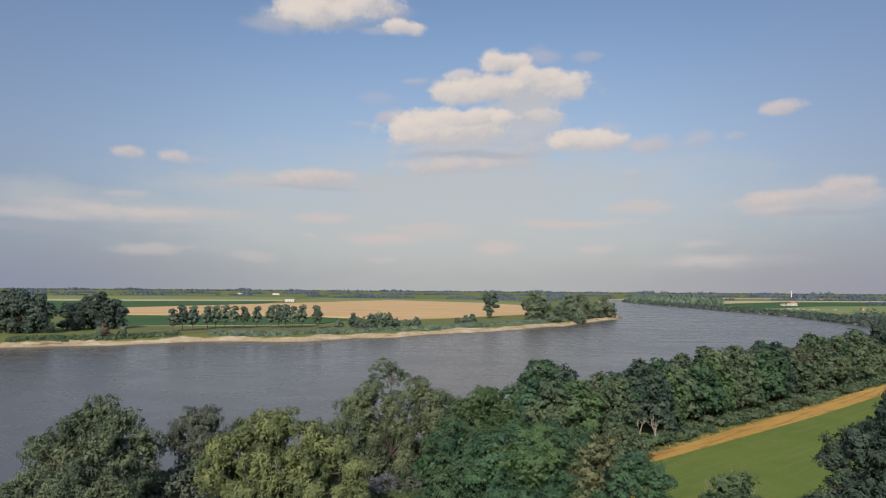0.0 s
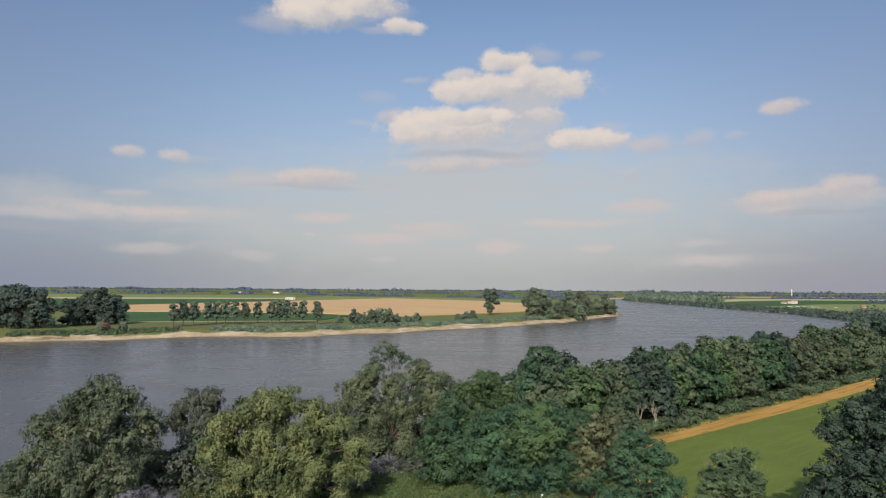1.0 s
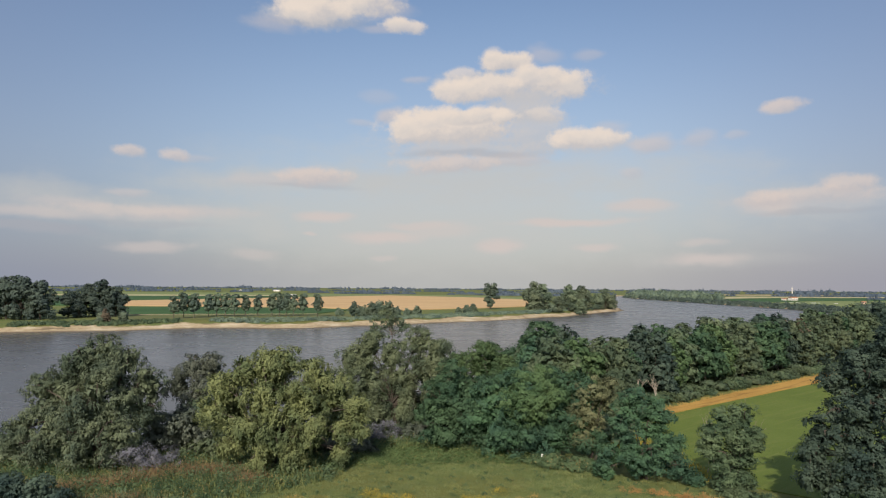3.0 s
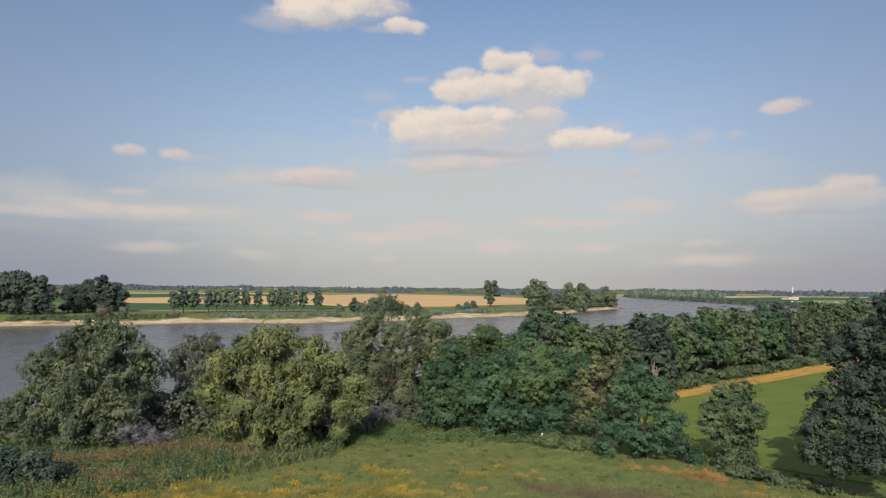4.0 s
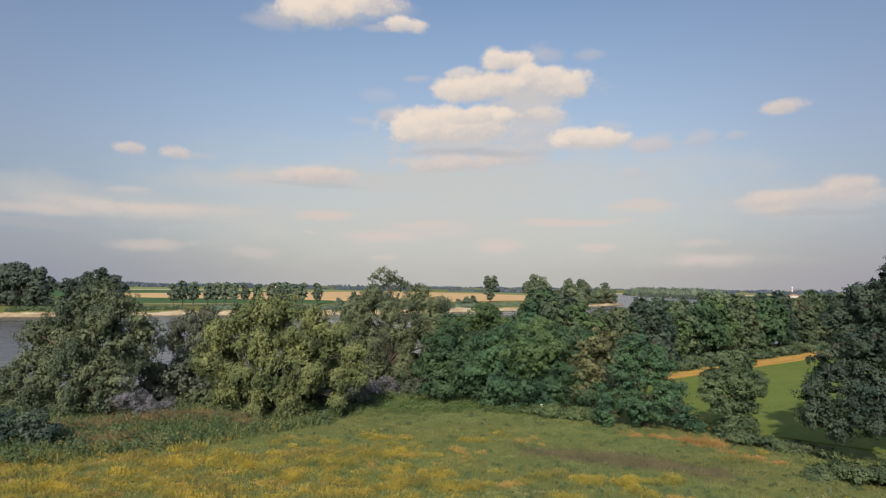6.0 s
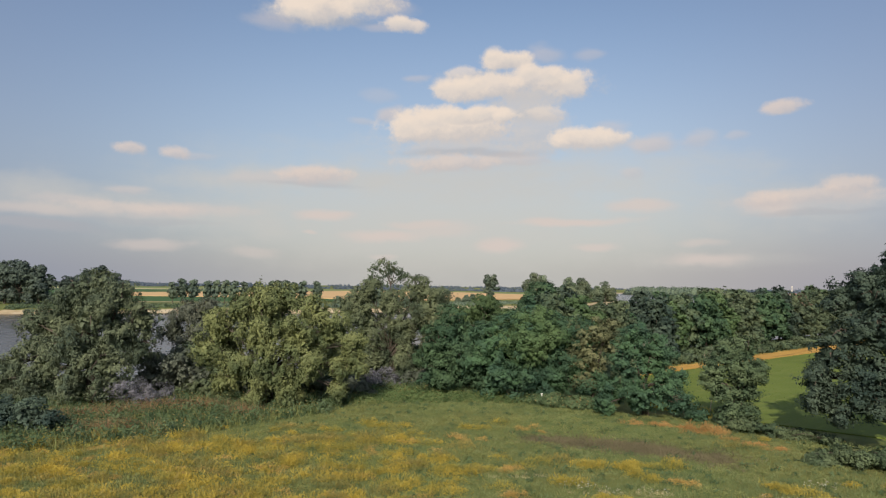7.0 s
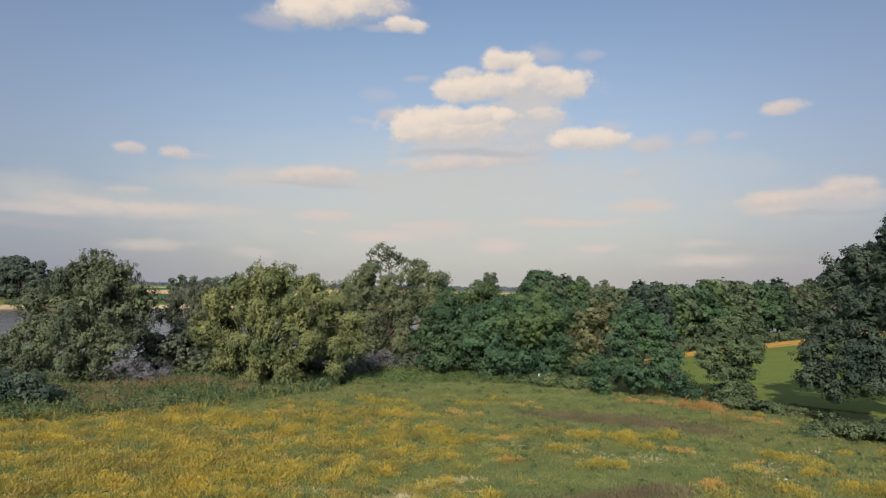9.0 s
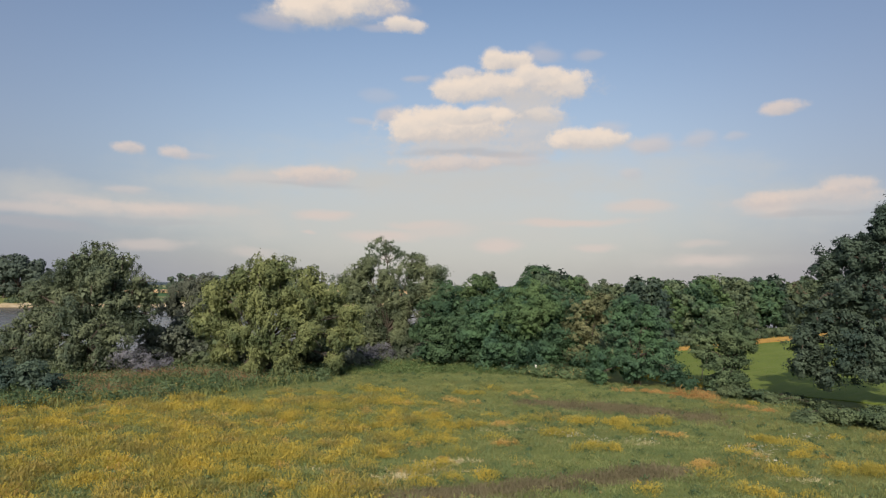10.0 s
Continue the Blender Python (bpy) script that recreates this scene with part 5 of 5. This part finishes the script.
GOLD_A = [(-28.3, 42.8), (-27.0, 44.8), (-23.1, 46.3), (-22.4, 50.9), (-17.9, 52.7), (-15.8, 50.5), (-11.9, 48.7), (-8.1, 52.7), (-6.8, 60.0), (1.1, 61.1), (-17.8, 43.1), (-22.9, 39.3), (-19.6, 38.9),
          (-15.4, 40.9), (-11.5, 40.5), (-9.5, 46.9), (-6.7, 40.3), (-5.2, 39.0), (-18.8, 35.1), (-14.5, 35.5), (-12.3, 37.0), (-10.1, 37.8)]
GOLD_B = [(-20.9, 32.7), (-15.8, 33.2), (-10.0, 32.7), (-6.6, 31.2), (-13.2, 30.6), (-0.9, 46.9), (7.8, 48.9), (10.4, 48.2), (11.5, 46.4), (13.1, 49.5), (11.4, 49.3), (6.4, 44.0), (7.8, 40.4),
          (19.6, 43.9), (20.0, 40.9), (20.6, 37.8), (22.4, 38.0), (16.0, 36.3), (14.4, 33.1)]
ORANGE = [(-13.3, 46.4), (-4.8, 54.4), (-0.3, 56.3), (12.9, 37.1), (12.9, 44.8), (2.2, 47.2), (2.3, 42.0), (-26.5, 50.4), (-33.7, 52.0), (4.6, 59.9), (-20.3, 29.9)]
RUST = [(16.7, 63.0), (18.4, 62.2), (19.4, 60.0), (20.8, 57.8), (22.6, 56.2), (23.9, 55.0), (-20.4, 66.0), (-30.5, 68.0), (14.8, 63.4), (-27.0, 52.6), (-24.0, 53.0)]
LITTER_A = [(-3.6, 34.4), (-1.4, 36.3), (-5.4, 31.9), (-12.5, 30.8), (-8.2, 35.6), (-0.9, 37.5), (-4.9, 33.3), (-2.9, 35.4), (-8.7, 33.0)]
LITTER_B = [(7.9, 42.4), (10.7, 42.7), (17.5, 41.3), (17.1, 35.4), (3.0, 46.0), (-14.0, 34.0)]


def heaps(spots, rng, count, along_x, along_y):
    x, y = [], []
    for cx, cy in spots:
        k = int(count * rng.uniform(0.6, 1.3))
        x.append(cx + rng.normal(0, along_x * rng.uniform(0.7, 1.3), k))
        y.append(cy + rng.normal(0, along_y * rng.uniform(0.7, 1.3), k))
    return np.concatenate(x), np.concatenate(y)


def domes(name, label, spots, mat, seed, per, category="weeds"):
    """Rounded clumps of fine upright stalks: rows of x, y, radius, height."""
    rng = np.random.default_rng(seed)
    spots = np.array(spots, float)
    n = len(spots) * per
    cx, cy, rad, tall = (np.repeat(spots[:, k], per) for k in range(4))
    rr, a = np.sqrt(rng.uniform(0, 1, n)), rng.uniform(0, 2 * math.pi, n)
    wobble = 1 + 0.25 * np.sin(3 * a + cx * 5) + 0.15 * np.sin(5 * a + cy * 7)
    bx, by = cx + rr * wobble * rad * np.cos(a) * 1.2, cy + rr * wobble * rad * np.sin(a)
    h = tall * np.sqrt(np.clip(1.08 - rr * rr, 0.05, 1)) * rng.uniform(0.7, 1.15, n)
    foot = np.stack([bx, by, lie(bx, by) + h * rng.uniform(0, 0.75, n)], axis=1)
    tip = foot + np.stack([np.cos(a) * rr * 0.15 * h + rng.normal(0, 0.16, n) * h, np.sin(a) * rr * 0.15 * h + rng.normal(0, 0.16, n) * h, h * 0.30], axis=1)
    b = rng.uniform(0, math.pi, n)
    wd = rng.uniform(0.014, 0.030, n)
    side = np.stack([np.cos(b) * wd, np.sin(b) * wd, np.zeros(n)], axis=1)
    v = np.stack([foot, tip + side, tip - side], axis=1).reshape(-1, 3)
    return tagged(new(name, mesh_from(name, v, np.arange(3 * n).reshape(-1, 3), mat)), label, category, kind="stuff")


def clumps(rng, spots, count, spread_x, spread_y, lo, hi, tall):
    out = []
    for cx, cy in spots:
        for _ in range(max(1, int(count * rng.uniform(0.6, 1.4)))):
            rad = rng.uniform(lo, hi)
            out.append((cx + rng.normal(0, spread_x), cy + rng.normal(0, spread_y), rad, tall * rng.uniform(0.7, 1.2) * (0.6 + 0.5 * rad)))
    return out


def loose(rng, count, share):
    px, py = rng.uniform(-36, 28, count * 30), rng.uniform(27, 72, count * 30)
    keep = ~on_track(px, py) & inside(MEADOW, px, py) & (rng.uniform(0, 1, len(px)) < share(px, py))
    return list(zip(px[keep][:count], py[keep][:count]))


def left_side(px, py):
    return (0.05 + 0.95 * smooth01((5 - px) / 18)) * smooth01((62 - py) / 14)


gold = clumps(rng, GOLD_A, 6, 1.2, 0.8, 0.4, 1.0, 0.6) + clumps(rng, GOLD_B, 5, 0.75, 0.5, 0.35, 0.85, 0.6) + clumps(rng, loose(rng, 430, left_side), 1, 0.1, 0.1, 0.4, 1.0, 0.62)
domes("yellow_weeds", "rounded clumps of yellow flowering meadow weeds", gold, M_GOLD, 502, 260)
wide = clumps(rng, loose(rng, 120, left_side), 1, 0.1, 0.1, 0.7, 1.4, 0.62)
domes("olive_gold_weeds", "broad olive gold weed clumps in the meadow", wide, M_GOLD_OLIVE, 522, 420)
olive = clumps(rng, loose(rng, 900, lambda px, py: 0.25 + 0.75 * left_side(px, py)), 1, 0.1, 0.1, 0.3, 0.8, 0.5)
domes("green_weeds", "rounded clumps of yellow-green meadow weeds", olive, M_GRASS, 512, 110)
low_leafy = clumps(rng, loose(rng, 500, lambda px, py: 0.8 + 0 * px), 1, 0.1, 0.1, 0.25, 0.6, 0.36)
domes("green_weeds", "low dark green weed clumps in the meadow", low_leafy, M_NETTLE, 513, 90)
x, y = (np.array(q) for q in zip(*loose(rng, 1500, left_side)))
blades("yellow_stalks", "loose yellow flower stalks across the meadow", x, y, rng.uniform(0.2, 0.5, len(x)), M_GOLD, 514, per=4, wide=0.014, spread=0.25, lean=0.3, category="weeds")
domes("dry_weeds", "orange withered weed clumps in the meadow", clumps(rng, ORANGE, 5, 0.7, 0.4, 0.3, 0.6, 0.5) + clumps(rng, loose(rng, 130, left_side), 1, 0.1, 0.1, 0.3, 0.8, 0.42), M_ORANGE, 503, 150)
domes("dry_weeds", "tall rust brown withered weeds at the hedge corner", clumps(rng, [(19.8, 60.8), (20.6, 60.2), (18.9, 61.2)], 3, 0.5, 0.3, 0.4, 0.7, 1.0), M_RUST, 521, 240)
domes("dry_weeds", "rust red dried weeds along the hedge", clumps(rng, RUST, 7, 0.8, 0.4, 0.2, 0.5, 0.42), M_RUST, 504, 110)
x, y = heaps(LITTER_A + STRAW_ROW, rng, 26, 0.7, 0.2)
x2, y2 = heaps(LITTER_B, rng, 14, 0.8, 0.3)
x, y = np.concatenate([x, x2]), np.concatenate([y, y2])
blades("straw_litter", "pale patches of dry straw lying in the grass", x, y, rng.uniform(0.14, 0.22, len(x)), M_LITTER, 505, per=12, wide=0.02, spread=0.12, lean=1.1, category="litter")
xa, ya = heaps(DARK_A, rng, 230, 1.2, 1.0)
xb, yb = heaps(DARK_B, rng, 170, 0.9, 0.6)
x, y = np.concatenate([xa, xb]), np.concatenate([ya, yb])
blades("cut_grass", "brownish dark trampled grass track", x, y, rng.uniform(0.12, 0.24, len(x)), M_MOWN, 506, per=8, wide=0.03, spread=0.2, lean=0.5)

NETTLES = [(-60, 41), (-40, 44), (-28, 52), (-21, 58.5), (-14, 65), (-11, 78), (-5, 79), (1, 75), (1, 79), (-6, 85), (-14, 86), (-24, 80), (-36, 78), (-50, 74), (-60, 70)]
x, y = scatter(rng, NETTLES, 8600)
z = lie(x, y)
k = rng.uniform(0.4, 1.7, len(x))
low_growth("nettles", "band of tall green nettles in front of the willows", np.column_stack([x, y, z, 0.34 * k, 0.95 * k]), M_NETTLE, 507, 0.17, 16)
x, y = scatter(rng, [(-15, 69), (-6, 70), (2, 71.5), (8, 71), (8, 75), (2, 78), (-6, 81), (-13, 79)], 1300)
k = rng.uniform(0.4, 1.5, len(x))
low_growth("tall_weeds", "tall fresh green weeds on the mound before the trees", np.column_stack([x, y, lie(x, y), 0.3 * k, 0.7 * k]), M_WEED, 519, 0.14, 20)
x, y = scatter(rng, NETTLES, 150)
k = rng.uniform(0.5, 1.4, len(x))
low_growth("weed_heaps", "taller leafy weed heaps among the nettles", np.column_stack([x, y, lie(x, y), 0.8 * k, 1.35 * k]), M_BRAMBLE, 516, 0.17, 110)
x, y = heaps([(-30.5, 66.0), (-27.5, 67.0), (-33.0, 64.0), (-21.5, 64.5), (-24.0, 66.5), (-29.0, 67.4), (-26.0, 67.8), (-35.5, 61.5), (-38.0, 60.0), (-34.0, 62.6), (-31.5, 64.8), (-32.0, 56.5), (-29.5, 57.5)], rng, 90, 1.3, 0.6)
blades("dry_stalks", "reddish brown dry stalks among the nettles", x, y, rng.uniform(0.7, 1.25, len(x)), M_BROWN_STALK, 517, per=7, wide=0.022, spread=0.3, lean=0.3, category="weeds")
x, y = scatter(rng, NETTLES, 3500)
blades("tall_grass", "tall green grass among the nettles", x, y, rng.uniform(0.5, 1.0, len(x)), M_GRASS, 508, per=5, wide=0.05)
x, y = scatter(rng, MEADOW, 900)
keep = y > 30
low_growth("broadleaf_weeds", "low broad-leaved green weeds in the meadow", np.column_stack([x[keep], y[keep], lie(x[keep], y[keep]), np.full(keep.sum(), 0.3), np.full(keep.sum(), 0.3)]), M_NETTLE, 509, 0.16, 16)
x, y = heaps([(8.5, 42.2), (10.6, 42.0), (6.8, 43.0), (17.0, 41.0), (18.4, 41.6), (16.4, 38.0), (22.0, 45.0)], rng, 22, 0.8, 0.5)
low_growth("white_flowers", "scattered small white meadow flowers", np.column_stack([x, y, lie(x, y) + 0.35, np.full(len(x), 0.1), np.full(len(x), 0.08)]), M_FLOWER, 510, 0.05, 4)
x, y = heaps([(23 + 85 * t, 101 + 84 * t) for t in np.linspace(0.0, 1.0, 40)], rng, 60, 1.2, 1.0)
blades("dry_grass_fringe", "golden dry grass along the strip", x + 0.6, y - 0.6, rng.uniform(0.2, 0.4, len(x)), M_ORANGE, 511, per=5, wide=0.06, spread=0.3)
LAWN = [(23, 78), (29, 66), (46, 56), (80, 60), (110, 120), (105, 168), (71, 144), (52, 126), (38, 112), (27, 101)]
x, y = scatter(rng, LAWN, 9000)
sunlit = (y > 76) | (x > 62)
x, y = x[sunlit], y[sunlit]
blades("mown_grass", "short bright green grass of the mown field", x, y, rng.uniform(0.10, 0.2, len(x)) + 0.12, M_BLADE, 515, per=3, wide=0.06, spread=0.4, lean=0.4)

x, y = scatter(rng, [(18.5, 72), (22.5, 67.5), (23.5, 72), (22, 84), (18.5, 96), (16.5, 90)], 900)
blades("verge_grass", "yellow-green uncut grass at the field corner", x, y, rng.uniform(0.3, 0.6, len(x)), M_GOLD, 520, per=8, wide=0.04, spread=0.35, lean=0.35)

marker = thing("marker_post", at_ground(7.0, 71.6), "small white marker tag on a thin stake", "marker")
v, f = tube([(0, 0, -0.2), (0, 0, 0.9)], [0.025, 0.02], 6)
child("stake", mesh_from("stake", v, f, M_DEADWOOD), marker)
bm = bmesh.new()
box(bm, -0.11, 0.11, -0.035, -0.02, 0.75, 1.15)
bmesh.ops.bevel(bm, geom=bm.edges[:], offset=0.004, segments=1)
part("tag", bm, M_FILM, marker, "white tag")
